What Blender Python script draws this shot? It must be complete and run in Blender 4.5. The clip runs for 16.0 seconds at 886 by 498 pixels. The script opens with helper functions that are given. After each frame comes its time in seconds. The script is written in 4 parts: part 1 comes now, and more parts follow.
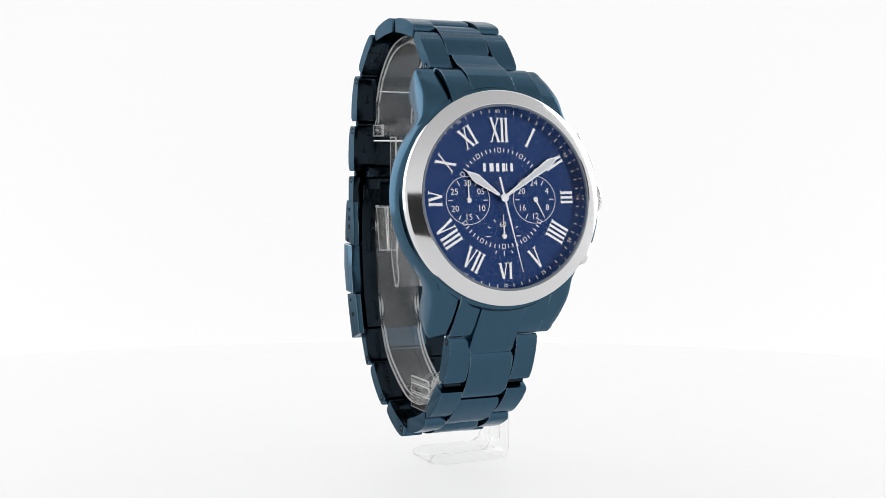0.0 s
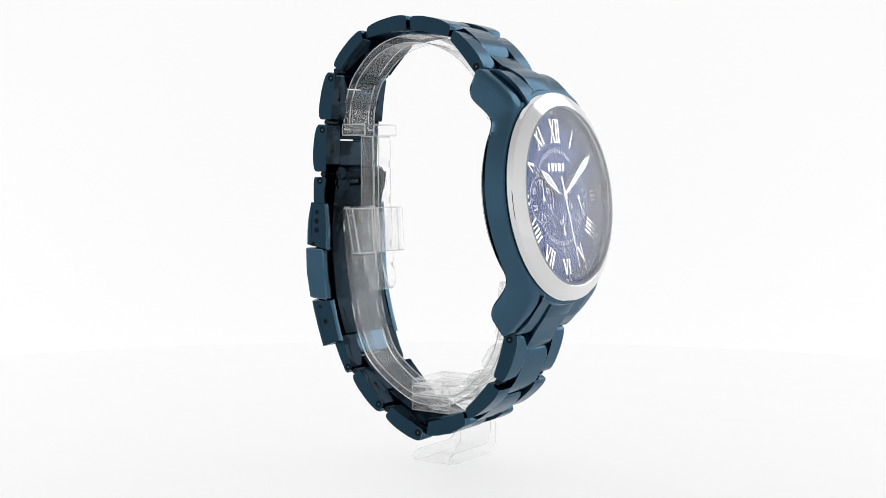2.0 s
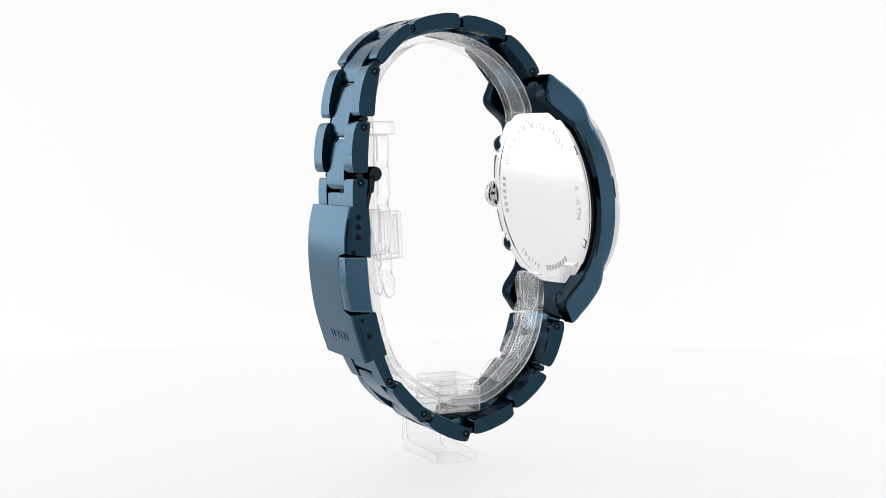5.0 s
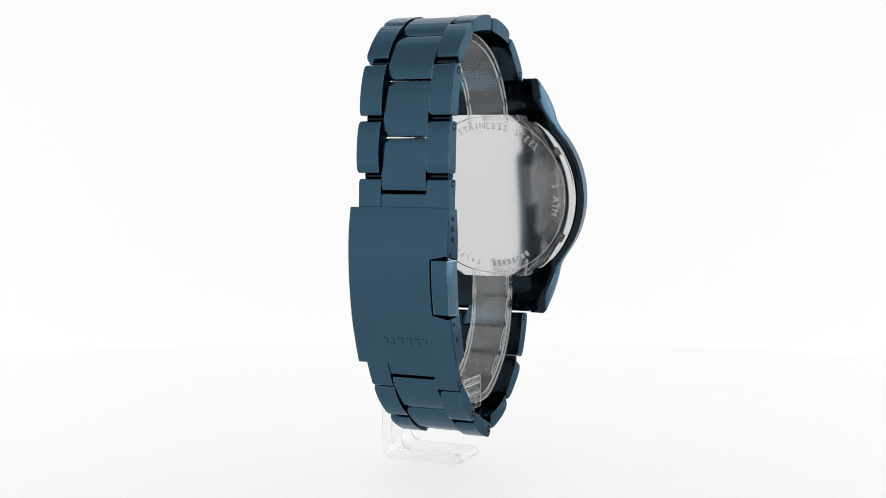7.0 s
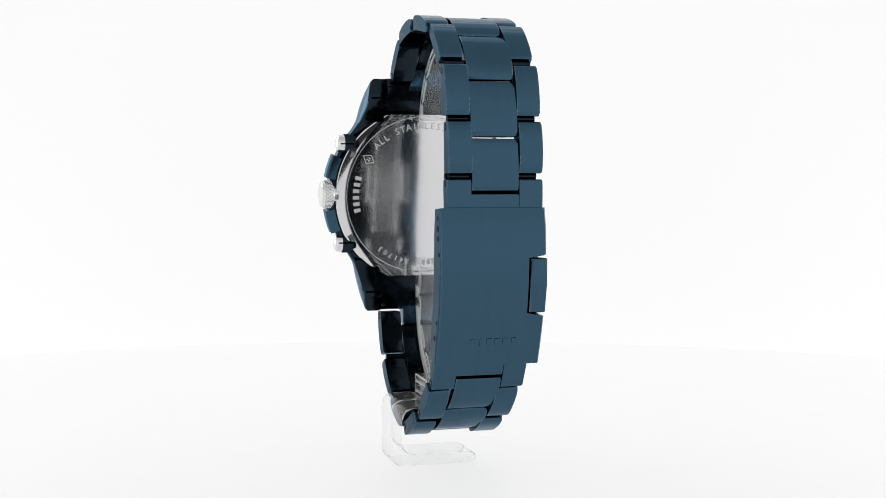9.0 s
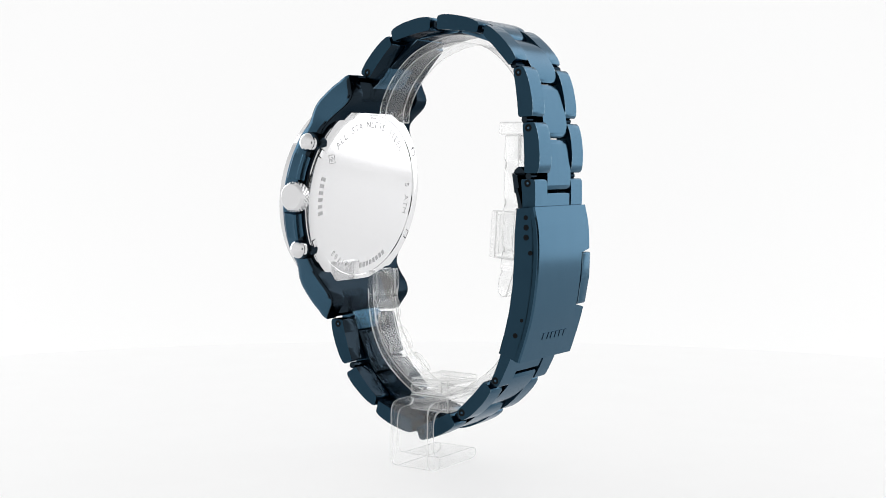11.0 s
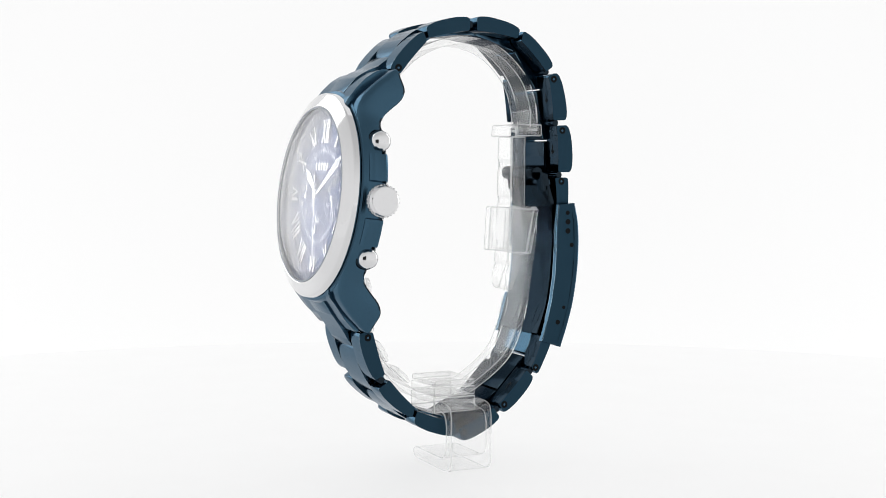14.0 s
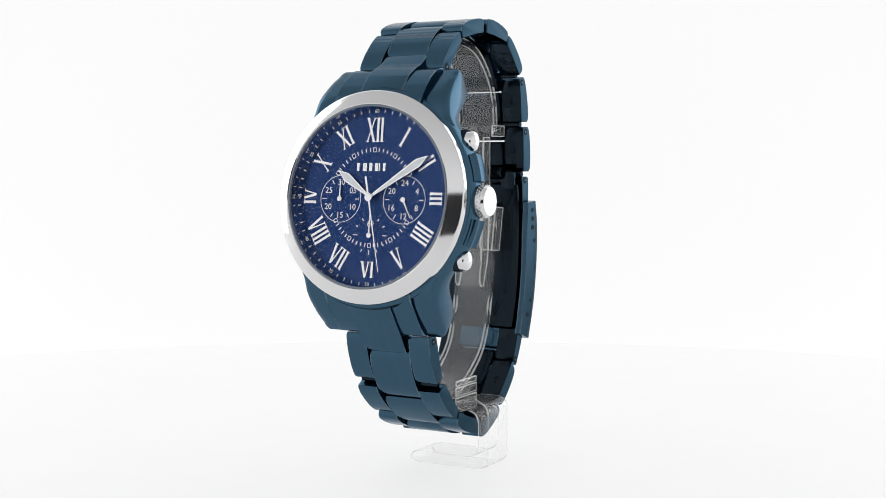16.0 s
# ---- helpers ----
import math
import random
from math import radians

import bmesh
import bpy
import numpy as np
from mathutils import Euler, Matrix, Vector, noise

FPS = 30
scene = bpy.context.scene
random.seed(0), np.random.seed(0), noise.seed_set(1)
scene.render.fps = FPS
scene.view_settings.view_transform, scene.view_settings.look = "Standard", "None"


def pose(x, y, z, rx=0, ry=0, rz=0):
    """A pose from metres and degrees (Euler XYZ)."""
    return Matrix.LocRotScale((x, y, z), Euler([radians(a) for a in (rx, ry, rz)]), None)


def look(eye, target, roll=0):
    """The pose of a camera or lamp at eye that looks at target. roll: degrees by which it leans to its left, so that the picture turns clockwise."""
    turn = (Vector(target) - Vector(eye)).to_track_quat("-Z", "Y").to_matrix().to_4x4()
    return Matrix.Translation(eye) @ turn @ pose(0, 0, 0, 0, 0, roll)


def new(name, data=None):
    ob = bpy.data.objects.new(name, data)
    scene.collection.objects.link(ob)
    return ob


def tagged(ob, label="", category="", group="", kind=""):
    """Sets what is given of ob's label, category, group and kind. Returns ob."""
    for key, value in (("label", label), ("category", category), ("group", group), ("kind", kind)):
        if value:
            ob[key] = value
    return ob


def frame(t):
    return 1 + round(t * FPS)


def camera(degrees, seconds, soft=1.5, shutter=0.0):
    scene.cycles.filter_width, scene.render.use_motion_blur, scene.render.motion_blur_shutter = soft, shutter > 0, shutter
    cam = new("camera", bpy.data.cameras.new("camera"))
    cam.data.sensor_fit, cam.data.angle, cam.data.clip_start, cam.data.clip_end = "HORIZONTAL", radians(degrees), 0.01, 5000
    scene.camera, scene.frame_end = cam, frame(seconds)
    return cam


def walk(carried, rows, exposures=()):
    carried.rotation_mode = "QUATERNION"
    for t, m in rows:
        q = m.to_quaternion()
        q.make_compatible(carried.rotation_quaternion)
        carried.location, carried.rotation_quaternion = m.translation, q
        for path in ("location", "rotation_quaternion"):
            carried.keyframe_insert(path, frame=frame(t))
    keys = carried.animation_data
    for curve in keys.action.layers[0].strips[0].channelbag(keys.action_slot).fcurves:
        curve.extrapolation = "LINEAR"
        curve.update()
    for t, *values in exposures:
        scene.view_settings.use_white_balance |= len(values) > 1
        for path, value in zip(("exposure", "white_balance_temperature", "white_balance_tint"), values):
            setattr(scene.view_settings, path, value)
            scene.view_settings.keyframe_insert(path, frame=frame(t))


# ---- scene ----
# A wristwatch on a clear display collar turns on a white sweep; the camera stands still.
cam = camera(37.38, 16.0, 0.65)
EYE = look((0, -0.288, 0.06674), (-0.00026, 0, 0.04691), 0.15)
walk(cam, [(0.0, EYE), (16.0, EYE)])

# seconds and degrees of the turn about the upright axis
TURN = [
    (0, 24.53), (0.5, 31.25), (1, 38.81), (1.5, 47.23), (2, 56.16), (2.5, 65.76), (3, 75.62), (3.5, 85.51), (4, 95.49), (4.2, 99.49), (6.3, 141.85), (6.5, 145.89), (7, 155.95), (7.5, 165.98), (8, 176.01), (8.5, 185.96), (9, 195.86), (9.2, 199.83), (11.3, 241.72), (11.5, 245.71), (12, 255.74), (12.5, 265.77), (13, 275.81), (13.5, 285.84), (14, 296.01), (14.5, 305.84), (15, 315.26), (15.5, 323.68), (16, 331.20),
]

# ---------------------------------------------------------------- light
world = bpy.data.worlds.new("white_tent")
scene.world = world
world.use_nodes = True
wn, wl = world.node_tree.nodes, world.node_tree.links
# a white tent whose roof is dimmer than its lit walls
up, axes, fall = wn.new("ShaderNodeTexCoord"), wn.new("ShaderNodeSeparateXYZ"), wn.new("ShaderNodeMapRange")
fall.interpolation_type = "SMOOTHSTEP"
fall.inputs["From Min"].default_value, fall.inputs["From Max"].default_value = 0.15, 0.95
fall.inputs["To Min"].default_value, fall.inputs["To Max"].default_value = 0.95, 0.62
wl.new(up.outputs["Generated"], axes.inputs["Vector"])
wl.new(axes.outputs["Z"], fall.inputs["Value"])
wl.new(fall.outputs["Result"], wn["Background"].inputs["Strength"])
wn["Background"].inputs["Color"].default_value = (1.0, 1.0, 1.0, 1)
scene.view_settings.exposure = 0.0


def area(name, m, sx, sy, watts, colour=(1, 1, 1)):
    data = bpy.data.lights.new(name, "AREA")
    data.shape, data.size, data.size_y, data.energy, data.color = "RECTANGLE", sx, sy, watts, colour
    ob = new(name, data)
    ob.matrix_world = m
    return ob


area("softbox_side_a", look((-0.42, 0.28, 0.22), (0, 0, 0.06)), 0.30, 0.5, 0.8)
area("softbox_side_b", look((0.42, 0.28, 0.22), (0, 0, 0.06)), 0.30, 0.5, 0.8)


# ---------------------------------------------------------------- materials
def material(name, colour, rough=0.4, metal=0.0, **more):
    mat = bpy.data.materials.new(name)
    mat.use_nodes = True
    b = mat.node_tree.nodes["Principled BSDF"]
    b.inputs["Base Color"].default_value = (*colour, 1)
    b.inputs["Roughness"].default_value = rough
    b.inputs["Metallic"].default_value = metal
    for key, value in more.items():
        b.inputs[key.replace("_", " ")].default_value = value
    return mat


def grain(mat, scale, stretch, amount, bump, colour2=None, detail=3.0):
    """Fine grain: noise in the thing's own space drives roughness, a slight relief and, where given, a second colour."""
    n, l = mat.node_tree.nodes, mat.node_tree.links
    b = n["Principled BSDF"]
    co, mp, no = n.new("ShaderNodeTexCoord"), n.new("ShaderNodeMapping"), n.new("ShaderNodeTexNoise")
    mp.inputs["Scale"].default_value = stretch
    no.inputs["Scale"].default_value, no.inputs["Detail"].default_value = scale, detail
    l.new(co.outputs["Object"], mp.inputs["Vector"])
    l.new(mp.outputs["Vector"], no.inputs["Vector"])
    mr = n.new("ShaderNodeMapRange")
    r = b.inputs["Roughness"].default_value
    mr.inputs["To Min"].default_value, mr.inputs["To Max"].default_value = max(r - amount, 0.01), r + amount
    l.new(no.outputs["Fac"], mr.inputs["Value"])
    l.new(mr.outputs["Result"], b.inputs["Roughness"])
    if bump:
        bp = n.new("ShaderNodeBump")
        bp.inputs["Strength"].default_value, bp.inputs["Distance"].default_value = bump, 0.00005
        l.new(no.outputs["Fac"], bp.inputs["Height"])
        l.new(bp.outputs["Normal"], b.inputs["Normal"])
    if colour2:
        big, mix = n.new("ShaderNodeTexNoise"), n.new("ShaderNodeMix")
        mix.data_type = "RGBA"
        big.inputs["Scale"].default_value = scale * 0.12
        l.new(mp.outputs["Vector"], big.inputs["Vector"])
        l.new(big.outputs["Fac"], mix.inputs["Factor"])
        mix.inputs["A"].default_value = b.inputs["Base Color"].default_value
        mix.inputs["B"].default_value = (*colour2, 1)
        l.new(mix.outputs["Result"], b.inputs["Base Color"])
    return mat


def coat_of_gloss(mat, under, base, steep, rough):
    """Lays a surface gloss over what lies under it: faint face on, strong at a flat angle."""
    n, l = mat.node_tree.nodes, mat.node_tree.links
    mix, gloss, facing = n.new("ShaderNodeMixShader"), n.new("ShaderNodeBsdfGlossy"), n.new("ShaderNodeLayerWeight")
    power, add = n.new("ShaderNodeMath"), n.new("ShaderNodeMath")
    gloss.inputs["Roughness"].default_value = rough
    power.operation, power.inputs[1].default_value = "POWER", steep
    add.operation, add.inputs[1].default_value, add.use_clamp = "ADD", base, True
    l.new(facing.outputs["Facing"], power.inputs[0])
    l.new(power.outputs["Value"], add.inputs[0])
    l.new(add.outputs["Value"], mix.inputs["Fac"])
    l.new(under, mix.inputs[1])
    l.new(gloss.outputs["BSDF"], mix.inputs[2])
    l.new(mix.outputs["Shader"], n["Material Output"].inputs["Surface"])
    return mat


def clear_acrylic():
    """Clear moulded acrylic: light goes straight through its thin walls, and its skin is glossy."""
    mat = material("clear_acrylic", (0.97, 0.98, 0.98), 0.05)
    clear = mat.node_tree.nodes.new("ShaderNodeBsdfTransparent")
    clear.inputs["Color"].default_value = (0.994, 0.995, 0.995, 1)
    # a small even share of white diffuse
    haze, mix = mat.node_tree.nodes.new("ShaderNodeBsdfDiffuse"), mat.node_tree.nodes.new("ShaderNodeMixShader")
    haze.inputs["Color"].default_value = (0.95, 0.95, 0.95, 1)
    mix.inputs["Fac"].default_value = 0.04
    mat.node_tree.links.new(clear.outputs["BSDF"], mix.inputs[1])
    mat.node_tree.links.new(haze.outputs["BSDF"], mix.inputs[2])
    return coat_of_gloss(mat, mix.outputs["Shader"], 0.03, 5.5, 0.06)


def acrylic_rim():
    """The rounded rims of the acrylic; the light they gather is put in as whitish colour."""
    mat = material("acrylic_edge", (0.93, 0.94, 0.94), 0.25, 0.0, Transmission_Weight=0.25, IOR=1.25)
    n, l = mat.node_tree.nodes, mat.node_tree.links
    mix, clear = n.new("ShaderNodeMixShader"), n.new("ShaderNodeBsdfTransparent")
    mix.inputs["Fac"].default_value = 0.65
    l.new(clear.outputs["BSDF"], mix.inputs[1])
    l.new(n["Principled BSDF"].outputs["BSDF"], mix.inputs[2])
    l.new(mix.outputs["Shader"], n["Material Output"].inputs["Surface"])
    return mat


def crystal_glass():
    """Coated watch crystal: hardly any gloss face on, a strong mirror at a flat angle."""
    mat = material("mineral_crystal", (1, 1, 1), 0.0)
    clear = mat.node_tree.nodes.new("ShaderNodeBsdfTransparent")
    return coat_of_gloss(mat, clear.outputs["BSDF"], 0.008, 4.8, 0.02)


BLUE = grain(material("blue_coated_steel", (0.037, 0.086, 0.132), 0.18, 1.0, Specular_Tint=(0.70, 0.75, 0.80, 1)), 900, (6, 1, 1), 0.04, 0.06, (0.046, 0.098, 0.146))
# polished inside faces; dim reflections within the loop put into a darker blue
BLUE_POLISHED = grain(material("polished_blue_darkened", (0.016, 0.024, 0.032), 0.13, 1.0, Specular_Tint=(0.45, 0.46, 0.48, 1)), 700, (1, 1, 1), 0.05, 0.03)
# sides of the links and clasp: darker and rougher than the main blue
BLUE_FLANK = grain(material("darker_matte_flank", (0.016, 0.040, 0.063), 0.34, 1.0, Specular_Tint=(0.6, 0.65, 0.7, 1)), 1100, (1, 1, 1), 0.05, 0.10, (0.020, 0.047, 0.072))
# bright line that bevelled edges catch, painted on as a paler blue
BLUE_EDGE = grain(material("blue_edge_glint", (0.10, 0.17, 0.22), 0.2, 1.0), 900, (1, 1, 1), 0.05, 0.0, (0.09, 0.14, 0.18))
STEEL = grain(material("polished_steel", (0.71, 0.71, 0.72), 0.09, 1.0), 500, (1, 1, 1), 0.02, 0.0)
STEEL_SATIN = grain(material("satin_steel", (0.66, 0.66, 0.67), 0.22, 1.0), 900, (1, 8, 1), 0.05, 0.05)
DIAL_BLUE = grain(material("sunray_blue_dial", (0.009, 0.037, 0.148), 0.30, 0.8), 600, (1, 1, 1), 0.05, 0.0, (0.008, 0.033, 0.130))
SILVER = material("silver_markers", (0.82, 0.83, 0.85), 0.2, 0.9)
PRINT = material("white_dial_print", (0.78, 0.80, 0.84), 0.5)
LUME = grain(material("pale_lume", (0.72, 0.76, 0.80), 0.5), 900, (1, 1, 1), 0.05, 0.1)
GASKET = material("grey_gasket", (0.16, 0.19, 0.23), 0.35)
# flat black for the shade in bores, holes, engraving and notch rims
BLACK = material("recess_shade_black", (0.004, 0.005, 0.006), 0.6, Specular_IOR_Level=0.08)
GLASS = crystal_glass()
ACRYLIC = clear_acrylic()
ACRYLIC_EDGE = acrylic_rim()
ETCH = material("etched_steel", (0.55, 0.55, 0.56), 0.6, 0.0)
# most of the white below is added emission, which also thins the shadows
PAPER = grain(material("glowing_white_sweep", (0.14, 0.14, 0.14), 0.7, Emission_Color=(1, 1, 1, 1), Emission_Strength=0.797), 300, (1, 1, 1), 0.05, 0.02)
TABLE = grain(material("glowing_white_acrylic", (0.14, 0.14, 0.14), 0.6, Emission_Color=(1, 1, 1, 1), Emission_Strength=0.700), 60, (1, 1, 1), 0.05, 0.02)
FRONT_BLACK = grain(material("black_front_panel", (0.012, 0.012, 0.013), 0.9), 300, (1, 1, 1), 0.05, 0.1)

MM = 0.001


# ---------------------------------------------------------------- mesh helpers (all in millimetres)
def part(name, bm, mat, parent=None, label="", m=None, smooth=None, polished=None, flank=False):
    """Links a bmesh, built in millimetres, as one mesh object under a thing or a part. Faces that pass polished() take
    the darkened polished blue; with flank, the two sides take the darker matte blue.
    """
    if m is not None:
        bmesh.ops.transform(bm, matrix=m, verts=bm.verts)
    bmesh.ops.scale(bm, vec=(MM, MM, MM), verts=bm.verts)
    bmesh.ops.recalc_face_normals(bm, faces=bm.faces)
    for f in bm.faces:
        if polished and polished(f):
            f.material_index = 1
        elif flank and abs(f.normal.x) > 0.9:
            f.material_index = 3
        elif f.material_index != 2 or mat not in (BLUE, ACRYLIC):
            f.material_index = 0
    me = bpy.data.meshes.new(name)
    bm.to_mesh(me)
    bm.free()
    me.materials.append(mat)
    if mat is ACRYLIC:
        me.materials.append(ACRYLIC)
        me.materials.append(ACRYLIC_EDGE)
    if mat is BLUE:
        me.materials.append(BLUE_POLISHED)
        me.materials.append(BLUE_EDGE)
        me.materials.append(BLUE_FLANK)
    if smooth is not None:
        me.polygons.foreach_set("use_smooth", [True] * len(me.polygons))
        me.set_sharp_from_angle(angle=radians(smooth))
    ob = new(name, me)
    ob.parent = parent
    if label:
        ob["label"] = label
    return ob


def prism(bm, outline, h0, h1, m=None):
    """A closed outline of (a, b) points drawn out from height h0 to h1 along c; m maps (a, b, c) into place."""
    lo = [bm.verts.new((a, b, h0)) for a, b in outline]
    hi = [bm.verts.new((a, b, h1)) for a, b in outline]
    n = len(outline)
    faces = [bm.faces.new(lo), bm.faces.new(hi)]
    for i in range(n):
        faces.append(bm.faces.new((lo[i], lo[(i + 1) % n], hi[(i + 1) % n], hi[i])))
    if m is not None:
        bmesh.ops.transform(bm, matrix=m, verts=lo + hi)
    return lo, hi


def bevelled_prism(outline, h0, h1, r, m=None, steps=2):
    """The same, with the rims of both ends rounded by r."""
    bm = bmesh.new()
    lo, hi = prism(bm, outline, h0, h1)
    s = set(lo), set(hi)
    edges = [e for e in bm.edges if any(e.verts[0] in q and e.verts[1] in q for q in s)]
    # on blue parts slot 2 is the painted edge glint
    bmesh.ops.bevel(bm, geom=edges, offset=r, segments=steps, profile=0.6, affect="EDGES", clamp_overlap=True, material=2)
    if m is not None:
        bmesh.ops.transform(bm, matrix=m, verts=bm.verts)
    return bm


def lathe(profile, steps=96, m=None, a0=0.0, a1=360.0, bm=None):
    """Turns (radius, height) points about the third axis."""
    bm = bm or bmesh.new()
    full = abs(a1 - a0) >= 359.9
    n = steps if full else steps + 1
    rings, made = [], []
    for r, h in profile:
        ring = []
        for i in range(n):
            a = radians(a0 + (a1 - a0) * i / steps)
            ring.append(bm.verts.new((r * math.cos(a), r * math.sin(a), h)))
        rings.append(ring)
        made += ring
    for p, q in zip(rings, rings[1:]):
        for i in range(steps):
            j = (i + 1) % n
            bm.faces.new((p[i], p[j], q[j], q[i]))
    if not full:
        bm.faces.new([r[0] for r in rings])
        bm.faces.new([r[-1] for r in rings])
    if m is not None:
        bmesh.ops.transform(bm, matrix=m, verts=made)
    return bm


def disc_caps(profile):
    """Closes a lathe profile on the axis with tiny radii."""
    return [(0.001, profile[0][1])] + list(profile) + [(0.001, profile[-1][1])]


def box(bm, x0, x1, y0, y1, z0, z1, m=None):
    prism(bm, [(x0, y0), (x1, y0), (x1, y1), (x0, y1)], z0, z1, m)


def rounded(points, r, steps=3):
    """Rounds the corners of an outline by about r."""
    out, n = [], len(points)
    for i in range(n):
        p, a, b = Vector(points[i]), Vector(points[i - 1]), Vector(points[(i + 1) % n])
        ra = min(r, (a - p).length * 0.45)
        rb = min(r, (b - p).length * 0.45)
        s, e = p + (a - p).normalized() * ra, p + (b - p).normalized() * rb
        for k in range(steps + 1):
            t = k / steps
            q = s * (1 - t) ** 2 + p * 2 * t * (1 - t) + e * t * t
            out.append((q.x, q.y))
    return out


# maps an outline drawn in (y, z) and drawn out along x into the watch's space
YZX = Matrix(((0, 0, 1, 0), (1, 0, 0, 0), (0, 1, 0, 0), (0, 0, 0, 1)))
XC = -2.0          # the middle of the clasp across


def mid(y, z):
    """The middle of the band across, which hangs a little askew."""
    return -1.5 - max(y, 0.0) * 0.045 if z > 45 else -0.6 - 0.05 * max(y, -8.0)


# the case's own space: u to three o'clock, v to twelve, n out of the dial
LEAN = radians(6.8)
CASE = Matrix.Translation((-1.0, -29.5, 59.0)) @ Matrix.Rotation(radians(0.5), 4, "Z") @ Matrix(((1, 0, 0, 0), (0, math.sin(LEAN), -math.cos(LEAN), 0), (0, math.cos(LEAN), math.sin(LEAN), 0), (0, 0, 0, 1)))


def arc(p, q, bulge, away, steps=10):
    """Points from p to q on a flat arc that bulges by so much away from the point `away`."""
    p, q = Vector(p), Vector(q)
    d = q - p
    nrm = Vector((-d.y, d.x)).normalized()
    if nrm.dot((p + q) / 2 - Vector(away)) < 0:
        nrm = -nrm
    return [tuple(p + d * t + nrm * bulge * (1 - abs(2 * t - 1) ** 2.8)) for t in [i / steps for i in range(steps + 1)]]


def spline(points, steps=6):
    """A smooth line through the points."""
    pts = [Vector(p) for p in points]
    out = []
    for i in range(len(pts) - 1):
        a, b, c, d = pts[max(i - 1, 0)], pts[i], pts[i + 1], pts[min(i + 2, len(pts) - 1)]
        for k in range(steps):
            t = k / steps
            q = 0.5 * ((2 * b) + (c - a) * t + (2 * a - 5 * b + 4 * c - d) * t * t + (3 * b - a - 3 * c + d) * t ** 3)
            out.append((q.x, q.y))
    out.append(tuple(pts[-1]))
    return out


HUB = (-2.0, 50.0)   # middle of the band's loop, in (y, z)


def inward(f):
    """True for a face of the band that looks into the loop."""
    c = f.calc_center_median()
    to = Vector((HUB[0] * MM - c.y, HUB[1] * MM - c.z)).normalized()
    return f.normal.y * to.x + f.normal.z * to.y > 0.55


def link_outline(o0, o1, i0, i1, bulge, trim=0.12):
    """The side view of a link from its outer and inner ends, pulled in a little at both ends."""
    o0, o1, i0, i1 = (Vector(p) for p in (o0, o1, i0, i1))
    do, di = (o1 - o0).normalized(), (i1 - i0).normalized()
    o0, o1, i0, i1 = o0 + do * trim, o1 - do * trim, i0 + di * trim, i1 - di * trim
    outer = arc(o0, o1, bulge, HUB)
    inner = arc(i1, i0, 0.25, HUB, 3)
    return rounded([outer[0]] + outer[1:-1] + [outer[-1]] + inner, 0.45, 2)


# ---------------------------------------------------------------- setting
def sweep():
    bm = bmesh.new()
    line = [(-0.9, -0.03), (0.24, -0.03)]
    for i in range(1, 17):
        a = radians(90 * i / 16)
        line.append((0.24 + 0.25 * math.sin(a), 0.22 - 0.25 * math.cos(a)))
    line.append((0.49, 1.6))
    back = [(y + (0.004 if i > 1 else 0), z - 0.004) for i, (y, z) in enumerate(line)]
    prism(bm, [(y * 1000, z * 1000) for y, z in line + back[::-1]], -1500, 1500, YZX)
    return tagged(part("backdrop", bm, PAPER, smooth=30), "seamless white paper sweep behind and below, with an added glow", "backdrop", kind="structure")


def table():
    """A round table top with an added glow; the watch turns in its front half."""
    prof = disc_caps([(316, -12), (319, -11), (320, -9), (320, -2), (319.4, -0.6), (318, 0)])
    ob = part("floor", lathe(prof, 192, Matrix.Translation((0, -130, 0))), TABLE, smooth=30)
    return tagged(ob, "round white acrylic table top, its white mostly an added glow", "table top", kind="structure")


def front_panel():
    """An added panel for the dark side of the room, in which the film camera stands; polished steel mirrors it."""
    bm = bmesh.new()
    box(bm, -71, 118, -318, -316, 3, 126)
    return tagged(part("dark_panel_front", bm, FRONT_BLACK), "black panel standing in for the dark opening round the camera", "wall", kind="structure")


# ---------------------------------------------------------------- bracelet
# side view of the links: outer start and end, inner start and end, in (y, z), from the upper lug back to the clasp
UPPER = [
    ((-17.14, 85.22), (-9.32, 93.45), (-14.81, 84.11), (-8.41, 91.42)),
    ((-8.92, 94.26), (1.74, 96.70), (-8.31, 91.93), (1.64, 93.96)),
    ((2.35, 97.00), (13.21, 94.76), (2.25, 94.06), (12.60, 92.73)),
    ((14.02, 94.66), (21.84, 87.05), (13.52, 92.43), (20.11, 85.73)),
    ((23.01, 85.93), (25.40, 75.27), (20.68, 85.32), (22.05, 75.17)),
    ((25.81, 74.46), (26.72, 63.69), (22.96, 74.26), (23.47, 63.69)),
    ((26.82, 62.78), (26.75, 54.60), (23.47, 62.78), (23.90, 54.60)),
]
# from the lower lug back to the clasp
LOWER = [
    ((-24.55, 30.89), (-20.90, 20.53), (-21.41, 30.89), (-18.56, 21.55)),
    ((-20.39, 18.91), (-12.27, 12.00), (-17.65, 20.53), (-11.66, 14.13)),
    ((-12.17, 10.88), (-1.91, 7.33), (-11.46, 13.52), (-2.12, 10.27)),
    ((-0.59, 5.91), (9.00, 10.43), (-1.51, 8.55), (7.37, 12.77)),
    ((9.91, 11.04), (17.63, 18.66), (8.69, 13.07), (15.80, 20.38)),
    ((18.64, 18.86), (22.50, 26.80), (17.12, 20.38), (20.00, 27.80)),
]


def lerp(p, q, t):
    return (p[0] + (q[0] - p[0]) * t, p[1] + (q[1] - p[1]) * t)


